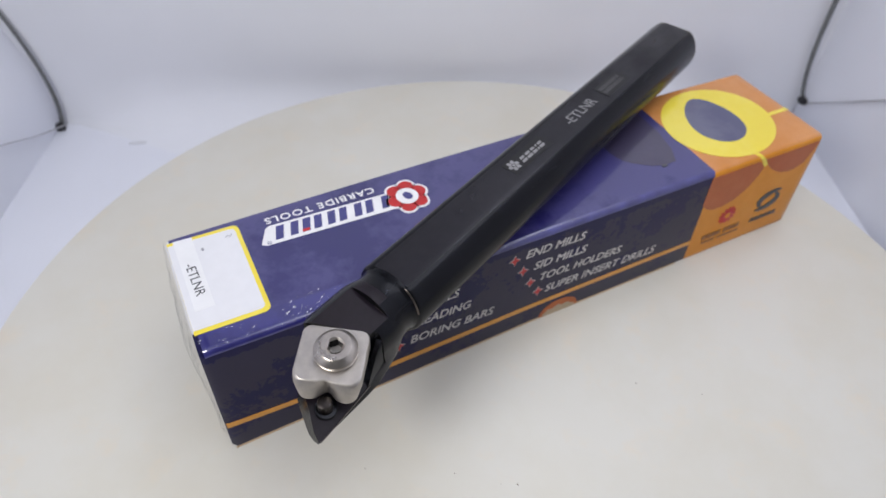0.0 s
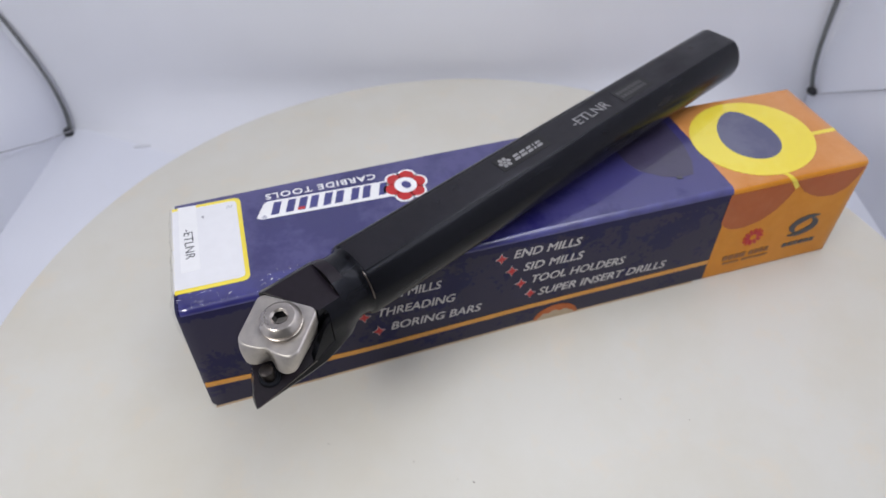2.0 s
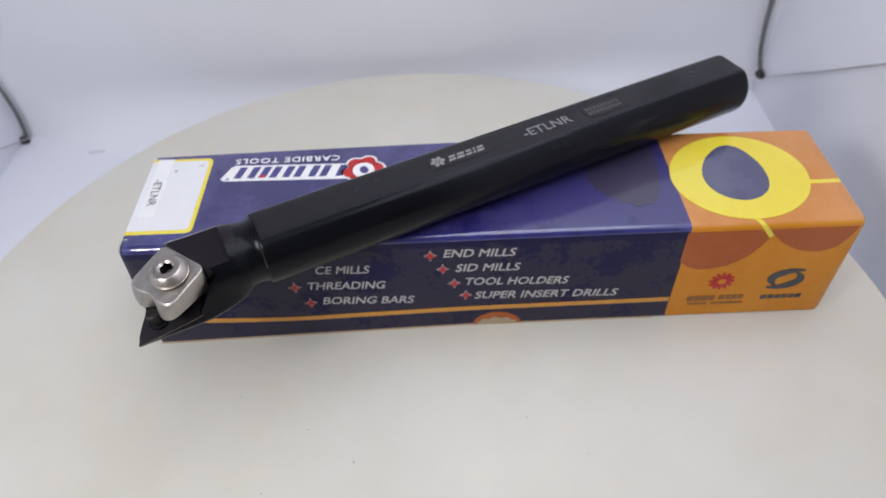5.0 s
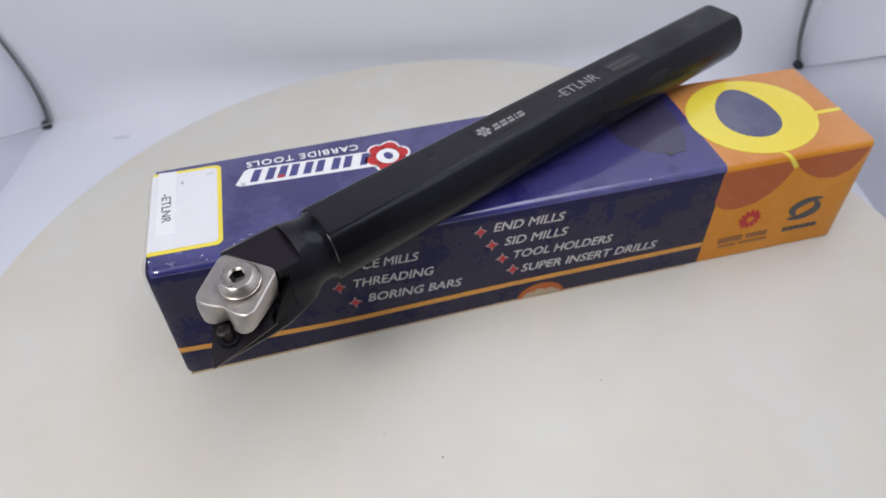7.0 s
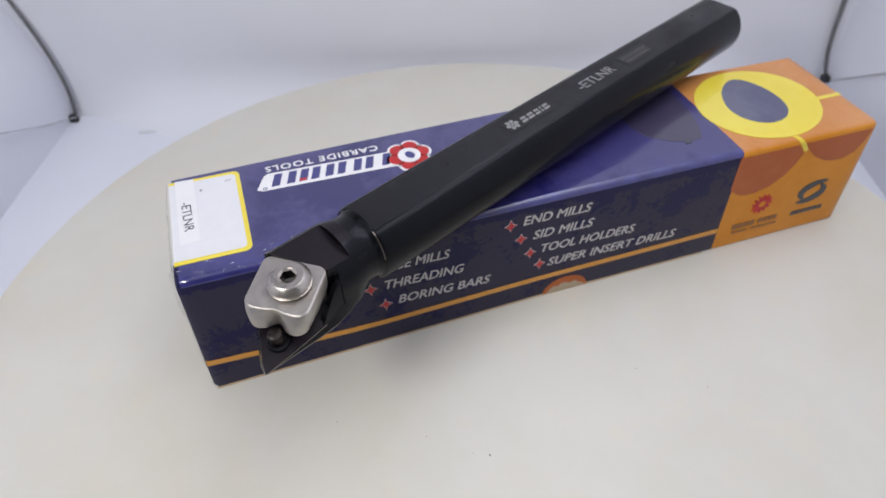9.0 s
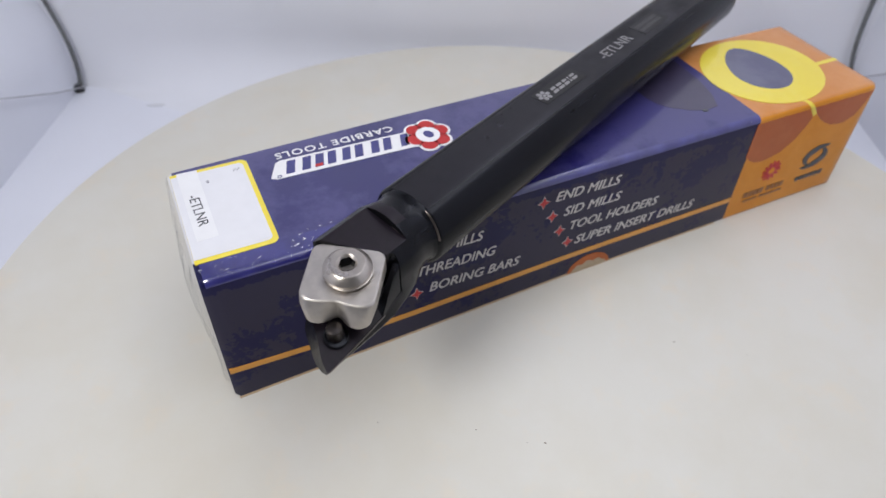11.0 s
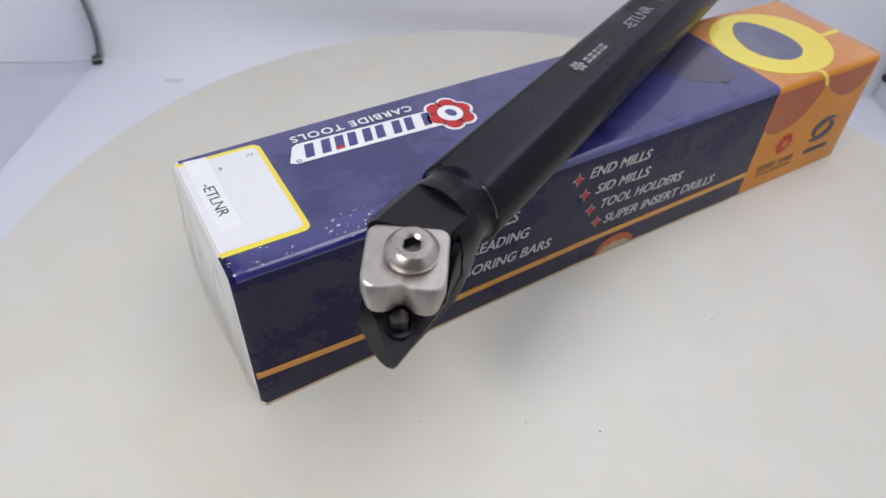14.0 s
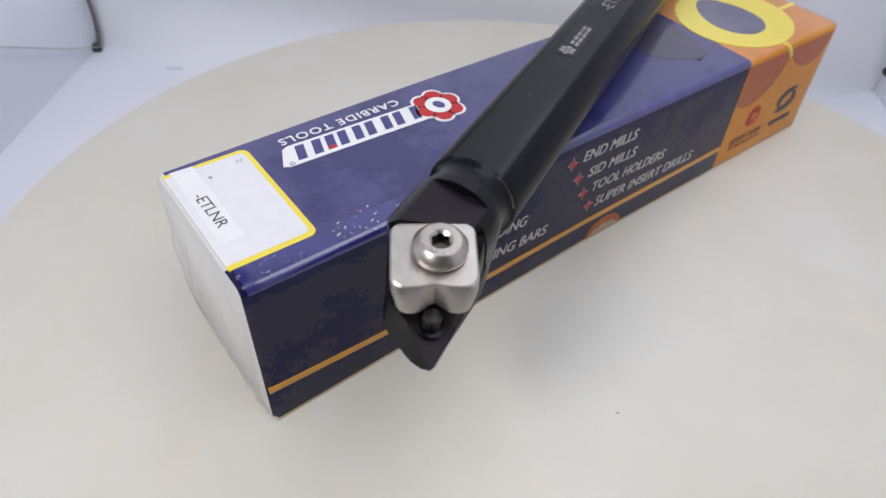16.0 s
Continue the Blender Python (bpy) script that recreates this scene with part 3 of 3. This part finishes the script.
# patch of stood-off film that also paints the bar's reflection
top_print("film_reflection_patch", [(3.468, 0.542), (3.498, 0.449), (3.554, 0.378), (3.68, 0.285), (3.80, 0.25), (3.909, 0.253), (3.983, 0.401), (4.03, 0.619), (4.037, 0.92), (3.80, 1.04), (3.55, 0.98), (3.46, 0.75)], DULL, -1, "dull plum patch: film standing off and the bar's painted reflection")
top_print("pin_hole", [(3.755, 0.235), (3.80, 0.225), (3.805, 0.255), (3.76, 0.262)], INK, 1)
xs = [0.01 + 4.10 * k / 20 for k in range(21)]
strip_print("orange_line", xs, lambda x: 0.172 + 0.007 * x + 0.072 * max(0.0, 1 - x / 1.2) ** 1.3, lambda x: 0.214 + 0.007 * x + 0.072 * max(0.0, 1 - x / 1.2) ** 1.3, LINE, 1, "thin orange printed line")
for words, x, z, w, fall in (("END MILLS", 2.325, 0.800, 0.535, 0.024), ("SID MILLS", 2.412, 0.643, 0.487, 0.024), ("TOOL HOLDERS", 2.488, 0.490, 0.790, 0.036), ("SUPER INSERT DRILLS", 2.558, 0.328, 1.122, 0.028),
                             ("CE MILLS", 1.371, 0.686, 0.400, 0.040), ("THREADING", 1.290, 0.524, 0.586, 0.044), ("BORING BARS", 1.376, 0.354, 0.708, 0.052)):
    lettering("print_line", words, w * S, 0.078 * S, PRINT_GREY, carton, FRONT(x, z) @ Matrix.Rotation(-fall, 4, "Z"), 0.20, 0.0, strike=0.045, drape=True)


def star(x, z, r):
    return [(x + rr * math.cos(radians(45 * k)), z + rr * 1.15 * math.sin(radians(45 * k))) for k, rr in enumerate((r, r * 0.45) * 4)]


for x, z in ((2.230, 0.820), (2.318, 0.672), (2.402, 0.512), (2.490, 0.371), (1.190, 0.552), (1.284, 0.374)):
    front_print("star_edge", star(x, z, 0.049), PRINT_GREY, 0)
    front_print("star", star(x, z, 0.042), PRINT_RED, 1, "small red printed star")
# thin ochre strip painted for the glow along the lower edge
strip_print("lower_edge_glow", [0.02 + 0.2 * k for k in range(21)], lambda x: 0.001, lambda x: 0.011, EDGE_GLOW, 1, "ochre strip painted as the lower edge's glow")
# thumb notch in the lower edge; its pale patch stands for the table seen through it
front_print("thumb_notch", [(2.55, 0.004)] + [(2.743 - 0.193 * math.cos(math.pi * k / 16), 0.004 + 0.145 * math.sin(math.pi * k / 16)) for k in range(1, 16)] + [(2.936, 0.004)], RUST, 0, "half-round thumb notch with a rust inner flap")
front_print("notch_table_patch", [(2.58, 0.006)] + [(2.743 - 0.163 * math.cos(math.pi * k / 16), 0.006 + (0.076 + 0.014 * math.sin(k * 1.9)) * math.sin(math.pi * k / 16)) for k in range(1, 16)] + [(2.906, 0.006)], NOTCH_TABLE, 1)
front_print("rust_disc", [(4.103, 0.945), (4.103, 0.65), (4.16, 0.597), (4.215, 0.568), (4.28, 0.555), (4.346, 0.555), (4.484, 0.587), (4.603, 0.673), (4.677, 0.783), (4.707, 0.855), (4.675, 0.90), (4.635, 0.945)], RUST, 0, "rust-red printed disc")
front_print("rust_disc", [(4.69, 0.945), (4.752, 0.876), (4.82, 0.81), (4.895, 0.761), (4.975, 0.722), (5.057, 0.703), (5.146, 0.699), (5.253, 0.742), (5.314, 0.849), (5.344, 0.945)], RUST, 0, "rust-red printed disc")
top_print("yellow_stripe", [(4.555, 0.095), (4.581, 0.044), (4.622, 0.044), (4.600, 0.095)], YELLOW, 0)
edge_print("yellow_stripe", (4.581, 4.640), (4.622, 4.685), 0.004, YELLOW)
front_print("yellow_stripe", [(4.640, 0.958), (4.685, 0.958), (4.738, 0.885), (4.709, 0.865)], YELLOW, 1)
for k in range(12):
    g = radians(30 * k)
    front_print("mark_petal", disc_outline(4.485 + 0.070 * math.cos(g), 0.406 + 0.068 * math.sin(g), 0.030, 0.014, 10, 30 * k), PRINT_RED, 1)
front_print("mark_ring", disc_outline(4.485, 0.406, 0.052, 0.050, 20), PRINT_RED, 2)
front_print("mark_heart", disc_outline(4.485, 0.406, 0.031, 0.030, 16), AMBER, 3)
for x0, x1, z0, z1 in ((4.258, 4.305, 0.187, 0.240), (4.315, 4.362, 0.187, 0.240), (4.372, 4.419, 0.187, 0.240), (4.429, 4.476, 0.187, 0.240), (4.515, 4.553, 0.190, 0.240), (4.565, 4.603, 0.190, 0.240), (4.615, 4.653, 0.190, 0.240), (4.665, 4.703, 0.190, 0.240), (4.275, 4.43, 0.138, 0.158), (4.46, 4.715, 0.138, 0.158)):
    front_print("mark_bar", [(x0, z0), (x1, z0), (x1, z1), (x0, z1)], INK_BROWN, 1)
for k in range(6):
    front_print("mark_bar", [(4.852 + 0.055 * k, 0.178), (4.896 + 0.055 * k, 0.178), (4.896 + 0.055 * k, 0.220), (4.852 + 0.055 * k, 0.220)], INK, 1)
for side in (-1, 1):   # a swirl of two tapering crescents
    out, inn = [], []
    for k in range(19):
        g = radians((55 if side < 0 else 235) + 190 * k / 18)
        thick = 0.070 * math.sin(math.pi * (k + 1.5) / 20)
        cx, cz = 4.985 - side * 0.030, 0.405 - side * 0.010
        out.append((cx + 0.175 * math.cos(g), cz + 0.102 * math.sin(g)))
        inn.append((cx + (0.175 - thick * 1.2) * math.cos(g), cz + (0.102 - thick) * math.sin(g)))
    front_print("swirl_mark", out + inn[::-1], INK, 1 if side < 0 else 2, "black printed crescent")

# ---- the boring bar ----
bar = new("boring_bar")
tagged(bar, "black steel boring bar with an empty insert seat across the carton", "tool holder")
R, FLAT = 0.243, 0.200
BAR_TURN = 24.9
BAR_X, BAR_Y, BAR_Z = 2.340, 0.296, 1.241
HEAD_MATS = [BLACK_STEEL, SEAT_STEEL]


def bar_ring(u, r, flat=None, n=112):
    pts = []
    for k in range(n):
        g = 2 * math.pi * k / n
        v, w = r * math.cos(g), r * math.sin(g)
        if flat:   # the flat meets the round with a slightly broken edge
            w = 0.5 * (w + flat - math.sqrt((w - flat) ** 2 + 0.00022))
        pts.append((u * S, v * S, w * S))
    return pts


bm = bmesh.new()
loft(bm, [bar_ring(u, r, fl) for u, r, fl in ((-1.342, R - 0.043, FLAT - 0.020), (-1.341, R - 0.016, FLAT - 0.014), (-1.334, R - 0.006, FLAT - 0.006), (-1.320, R, FLAT), (2.630, R, FLAT), (2.655, R - 0.004, FLAT - 0.003), (2.672, R - 0.012, FLAT - 0.010), (2.684, R - 0.024, FLAT - 0.022), (2.690, R - 0.046, FLAT - 0.044))])
bm.normal_update()
for f in bm.faces:
    if abs(f.normal.z) > 0.97 and f.calc_center_median().z > 0.18 * S:
        f.material_index = 1
for f in bm.faces:   # bare metal where the shoulder is worn
    c = f.calc_center_median()
    if -1.341 * S < c.x < -1.334 * S and c.z > 0.04 * S and c.y < -0.05 * S:
        f.material_index = 2
part("shank", bm, [BLACK_STEEL, GROUND_FLAT, WORN_STEEL], bar, "", 40)
bm = bmesh.new()
loft(bm, [bar_ring(u, r) for u, r in ((-1.52, 0.220), (-1.49, 0.222), (-1.47, 0.222), (-1.445, 0.217), (-1.42, 0.213), (-1.375, 0.212), (-1.356, 0.215), (-1.345, 0.222), (-1.325, 0.226))])
part("neck", bm, BLACK_STEEL, bar, "", 30)

# head: the lower jaw with the seat, and the block behind the clamp
E1, E2 = Vector((0.515, -0.857, 0)), Vector((-0.857, -0.515, 0))   # along the pocket's back wall, and out of it
V0 = 0.03


def uvw(u, v, w):
    return Vector((u, v + V0, w)) * S


def boolean(a, b, how):
    """The mesh of bmesh a cut by, or kept within, bmesh b."""
    obs = []
    for one in (a, b):
        bmesh.ops.recalc_face_normals(one, faces=one.faces)
        me = bpy.data.meshes.new("tmp")
        one.to_mesh(me)
        one.free()
        obs.append(new("tmp", me))
    mod = obs[0].modifiers.new("cut", "BOOLEAN")
    mod.operation, mod.solver, mod.object = how, "EXACT", obs[1]
    bpy.context.view_layer.update()
    me = bpy.data.meshes.new_from_object(obs[0].evaluated_get(bpy.context.evaluated_depsgraph_get()))
    out = bmesh.new()
    out.from_mesh(me)
    for ob in obs:
        bpy.data.objects.remove(ob)
    bpy.data.meshes.remove(me)
    return out


def seat_w(u, v):
    """Height of the insert seat's plane."""
    return -0.172 + 0.125 * (u + 2.207) + 0.391 * (v + 0.269)


def prism(outline, low, high):
    """Upright prism over an outline in u and v; low and high give its floor and top."""
    bm = bmesh.new()
    loft(bm, [[Vector((u, v, low(u, v))) * S for u, v in outline], [Vector((u, v, high(u, v))) * S for u, v in outline]])
    return bm


# the round head, swelling to the tip on one side, with its relieved front flank
ring = [(0.236 * math.cos(radians(g)), 0.236 * math.sin(radians(g))) for g in range(-90, 135, 5)] + [(0.236 * math.cos(radians(g)), 0.236 * math.sin(radians(g))) for g in range(135, 190, 5)]
swell = ring + [(-0.256, -0.110), (-0.270, -0.160), (-0.272, -0.172), (-0.262, -0.195), (-0.215, -0.222), (-0.130, -0.236)]
bm = bmesh.new()
rings = []
for u, grown in ((-2.40, 1.0), (-1.84, 1.0), (-1.74, 0.95), (-1.64, 0.72), (-1.56, 0.46), (-1.52, 0.34)):
    rings.append([Vector((u, v * (grown + (1 - grown) * min(1.0, 0.236 / math.hypot(v, w))), w * (grown + (1 - grown) * min(1.0, 0.236 / math.hypot(v, w))))) * S for v, w in swell])
rings.append([Vector((-1.455, v * 0.223 / max(0.236, math.hypot(v, w)), w * 0.223 / max(0.236, math.hypot(v, w)))) * S for v, w in swell])
loft(bm, rings)
front = [(-1.30, 0.32), (-1.68, 0.275), (-1.78, 0.208), (-1.87, 0.148), (-1.96, 0.100), (-2.040, 0.048), (-2.096, -0.055), (-2.152, -0.162), (-2.203, -0.262), (-2.209, -0.274), (-2.206, -0.284), (-1.769, -0.292), (-1.30, -0.33)]
flank = bmesh.new()
loft(flank, [[Vector((u + (0.30 * (w + 0.10) * (1 if v > -0.2 else 0.35) if u < -1.8 and w < -0.10 else 0.0), v, w)) * S for u, v in front] for w in (-0.34, -0.20, -0.10, 0.30)])
bm = boolean(bm, flank, "INTERSECT")
# the flat on top, run out by the cutter's round, and the insert pocket
bm = boolean(bm, prism([(-2.5, -0.4), (-1.535, -0.4), (-1.535, 0.4), (-2.5, 0.4)], lambda u, v: 0.190 + 0.165 * v, lambda u, v: 0.5), "DIFFERENCE")
A = Vector((-1.869, 0.100, 0)) + E2 * -0.006          # back corner of the pocket wall
B0 = Vector((-1.866, 0.128, 0))
back = [B0 + E1 * -0.25, B0 + E1 * 0.345] + [B0 + E1 * (0.385 + 0.030 * math.sin(radians(g))) + E2 * -0.030 * math.cos(radians(g)) for g in (-70, -35, 0, 35, 70)] + [B0 + E1 * 0.425 + E2 * 0.004, B0 + E1 * 0.60 + E2 * 0.004]
pocket = [(p.x, p.y) for p in back] + [((B0 + E1 * 0.60 + E2 * 0.8).x, (B0 + E1 * 0.60 + E2 * 0.8).y), ((B0 + E1 * -0.25 + E2 * 0.8).x, (B0 + E1 * -0.25 + E2 * 0.8).y)]
bm = boolean(bm, prism(pocket, seat_w, lambda u, v: 0.6), "DIFFERENCE")
bm.normal_update()
for f in bm.faces:
    c = f.calc_center_median() / S
    flat_top = f.normal.z > 0.9 and c.z > 0.12
    on_seat = f.normal.z > 0.85 and abs(c.z - seat_w(c.x, c.y)) < 0.01 and c.x < -1.6
    f.material_index = 1 if flat_top or on_seat else 0
# the cheek beside the clamp and the shoulder that climbs to the block
hull(bm, [Vector(p) * S for p in ((-1.60, -0.215, 0.100), (-1.60, -0.170, 0.105), (-1.60, -0.232, -0.14), (-1.645, -0.212, 0.085), (-1.655, -0.180, 0.085), (-1.70, -0.226, 0.045), (-1.70, -0.196, 0.045), (-1.76, -0.246, -0.030), (-1.76, -0.208, -0.030), (-1.82, -0.262, -0.120), (-1.81, -0.215, -0.105), (-1.79, -0.256, -0.17))])
hull(bm, [Vector(p) * S for p in ((-2.040, 0.046, -0.040), (-1.965, 0.070, 0.030), (-1.955, 0.100, 0.030), (-1.862, 0.122, 0.180), (-1.850, 0.140, 0.165), (-1.850, 0.155, 0.08), (-1.86, 0.152, -0.06), (-1.955, 0.102, -0.08), (-1.84, 0.095, 0.180), (-1.90, 0.05, -0.03))])
part("head_block", bm, HEAD_MATS, bar, "dark head block with a bare purple-black top and pocket", 28)
bm = bmesh.new()   # a faint worn line along the seat's outer edge
rim = [(-2.205, -0.2735), (-2.06, -0.2725), (-1.90, -0.2665), (-1.80, -0.2605)]
loft(bm, [[Vector((u, v + dv, seat_w(u, -0.27) + dw)) * S for dv, dw in ((0.0, 0.003), (-0.003, 0.0), (-0.002, -0.006), (0.004, -0.004))] for u, v in rim])
part("worn_edge", bm, WORN_STEEL, bar, "thin worn bright edge")

# the pin that stands in the seat
seat_n = Matrix.Translation(Vector((-2.062, -0.176, seat_w(-2.062, -0.176))) * S) @ Matrix.Rotation(radians(21), 4, "X") @ Matrix.Rotation(radians(-7), 4, "Y")
bm = lathe([(0.064 * S, 0.0), (0.064 * S, 0.014 * S), (0.058 * S, 0.020 * S), (0.044 * S, 0.020 * S)], 24)
bmesh.ops.transform(bm, matrix=seat_n, verts=bm.verts)
part("pin_collar", bm, BLACK_STEEL, bar, "", 30)
bm = lathe([(0.042 * S, 0.0), (0.042 * S, 0.085 * S), (0.038 * S, 0.094 * S), (0.028 * S, 0.099 * S)], 24)
bmesh.ops.transform(bm, matrix=seat_n @ Matrix.Rotation(radians(-14), 4, "X"), verts=bm.verts)
part("seat_pin", bm, PIN_STEEL, bar, "short black locating pin", 35)

# clamp: a satin block whose sloping nose has a groove over the pin
bm = bmesh.new()


def clamp_outline(depth, grow, w, dip):
    """Outline at one height: the nose reaches depth, with a groove of dip."""
    pts = []
    half, r = 0.186 + grow, 0.040
    for cx, cy, a in ((-half + r, r - 0.0, 180), (half - r, r, 270)):
        for k in range(5):
            g = radians(a + 90 * k / 4)
            pts.append((cx + r * math.cos(g), cy + r * math.sin(g)))
    for cx, cy, a in ((half - 0.06, depth - 0.06, 0),):
        for k in range(5):
            g = radians(a + 90 * k / 4)
            pts.append((cx + 0.06 * math.cos(g), cy + 0.06 * math.sin(g)))
    for k in range(1, 10):
        s = 0.10 - 0.20 * k / 10
        pts.append((s, depth - dip * math.exp(-(s / 0.045) ** 2)))
    for k in range(5):
        g = radians(90 + 90 * k / 4)
        pts.append((-half + 0.06 + 0.06 * math.cos(g), depth - 0.06 + 0.06 * math.sin(g)))
    mid = A + E1 * 0.174 + E2 * 0.006
    return [uvw(*(mid + E1 * x + E2 * y)[:2], w - 0.20 * y * min(1, max(0, w) / 0.18)) for x, y in pts]


loft(bm, [clamp_outline(d, g, w, dip) for d, g, w, dip in ((0.325, -0.03, -0.020, 0.055), (0.338, -0.022, -0.010, 0.055), (0.334, -0.012, 0.045, 0.050), (0.324, 0.0, 0.100, 0.038), (0.314, 0.0, 0.172, 0.018), (0.311, -0.003, 0.180, 0.015), (0.304, -0.010, 0.185, 0.013))])
part("clamp", bm, SATIN_STEEL, bar, "bead-blasted steel clamp block", 24)

# cap screw with a hexagon socket
C0 = uvw(-1.884, -0.140, 0.158)
TIP = Matrix.Rotation(radians(7), 3, E1)
bm = bmesh.new()
n = 48
hexa = []
for k in range(n):
    g = 2 * math.pi * k / n
    h = (g + math.pi / 6) % (math.pi / 3) - math.pi / 6
    hexa.append((0.037 / math.cos(h) * math.cos(g), 0.037 / math.cos(h) * math.sin(g)))
rings = []
for r, z in ((0.106, -0.010), (0.106, 0.004), (0.116, 0.007), (0.119, 0.011), (0.119, 0.016), (0.113, 0.019), (0.113, 0.023), (0.119, 0.026), (0.119, 0.040), (0.115, 0.046), (0.093, 0.073), (0.086, 0.077), (0.051, 0.077), (0.046, 0.073)):
    rings.append([C0 + TIP @ Vector((r * math.cos(2 * math.pi * k / n), r * math.sin(2 * math.pi * k / n), z)) * S for k in range(n)])
for z in (0.066, -0.10):
    rings.append([C0 + TIP @ Vector((x, y, z)) * S for x, y in hexa])
bands, ends = loft(bm, rings)
for f in bands[-1] + [ends[1]]:
    f.material_index = 1
part("clamp_screw", bm, [SCREW_STEEL, BLACK_STEEL], bar, "turned steel cap screw with a hexagon socket", 25)

# bare line where the head's flat runs out against the neck
bm = bmesh.new()
line = [(-1.5345, v, 0.1915 + 0.165 * v) for v in (-0.148, -0.125, -0.10, -0.07)]
loft(bm, [[Vector((u + du, v, w + dw)) * S for du, dw in ((0, 0), (0.004, 0.002), (0.003, 0.006), (-0.001, 0.004))] for u, v, w in line])
part("worn_line", bm, WORN_STEEL, bar, "thin bare worn line")

# laser marks on the flat
FW = (FLAT + 0.0015) * S


def flat_print(name, outline, mat):
    return part(name, slab([(x * S, (y + V0) * S) for x, y in outline], FW - 0.0001, FW), mat, bar)


for x0, x1, y0, y1 in ((-0.075, 0.395, -0.085, 0.050), (1.205, 1.580, -0.110, 0.035)):   # dull fields round two of the marks
    part("laser_field", slab([(x * S, (y + V0) * S) for x, y in ((x0, y0), (x1, y0), (x1, y1), (x0, y1))], FW - 0.0002, FW - 0.00002), LASER_FIELD, bar)
for k in range(6):
    g = radians(60 * k)
    flat_print("mark_petal", disc_outline(-0.005 + 0.036 * math.cos(g), -0.012 + 0.034 * math.sin(g), 0.019, 0.016, 12, 60 * k), MARKING)
flat_print("mark_heart", disc_outline(-0.005, -0.012, 0.013, 0.012, 10), MARKING)
for x0, x1 in ((0.065, 0.115), (0.130, 0.185), (0.200, 0.245), (0.260, 0.275), (0.290, 0.340)):
    flat_print("mark_bar", [(x0, -0.050), (x1, -0.050), (x1 + 0.012, -0.038), (x1 + 0.012, -0.026), (x0 + 0.012, -0.026)], MARKING)
    flat_print("mark_bar", [(x0 + 0.014, -0.016), (x1 + 0.012, -0.016), (x1 + 0.018, 0.006), (x0 + 0.020, 0.006)], MARKING)
lettering("etched_code", "-ETLNR", 0.405 * S, 0.082 * S, MARKING, bar, Matrix.Translation((0.68 * S, (-0.072 + V0) * S, FW - 0.00003)))
for row in range(2):
    for k in range(9):
        x0, y0 = 1.235 + 0.034 * k, -0.025 - 0.048 * row
        flat_print("faint_bar", [(x0, y0), (x0 + 0.022, y0), (x0 + 0.022, y0 + 0.034), (x0, y0 + 0.034)], MARK_FAINT)


# ---- turning ----
def place(dx, dy, z, turn=0.0):
    return Matrix.Translation(((dx - CX) * S, (dy - CY) * S, TOP + z)) @ Matrix.Rotation(radians(turn), 4, "Z")


def motions():
    for ob, m in ((turntable, Matrix.Translation((0, 0, TOP))), (carton, place(0, 0, 0.0)), (bar, place(BAR_X, BAR_Y, BAR_Z * S, BAR_TURN))):
        walk(ob, [(t, pose(0, 0, 0, 0, 0, REST + a) @ m) for t, a in SPIN])


motions()
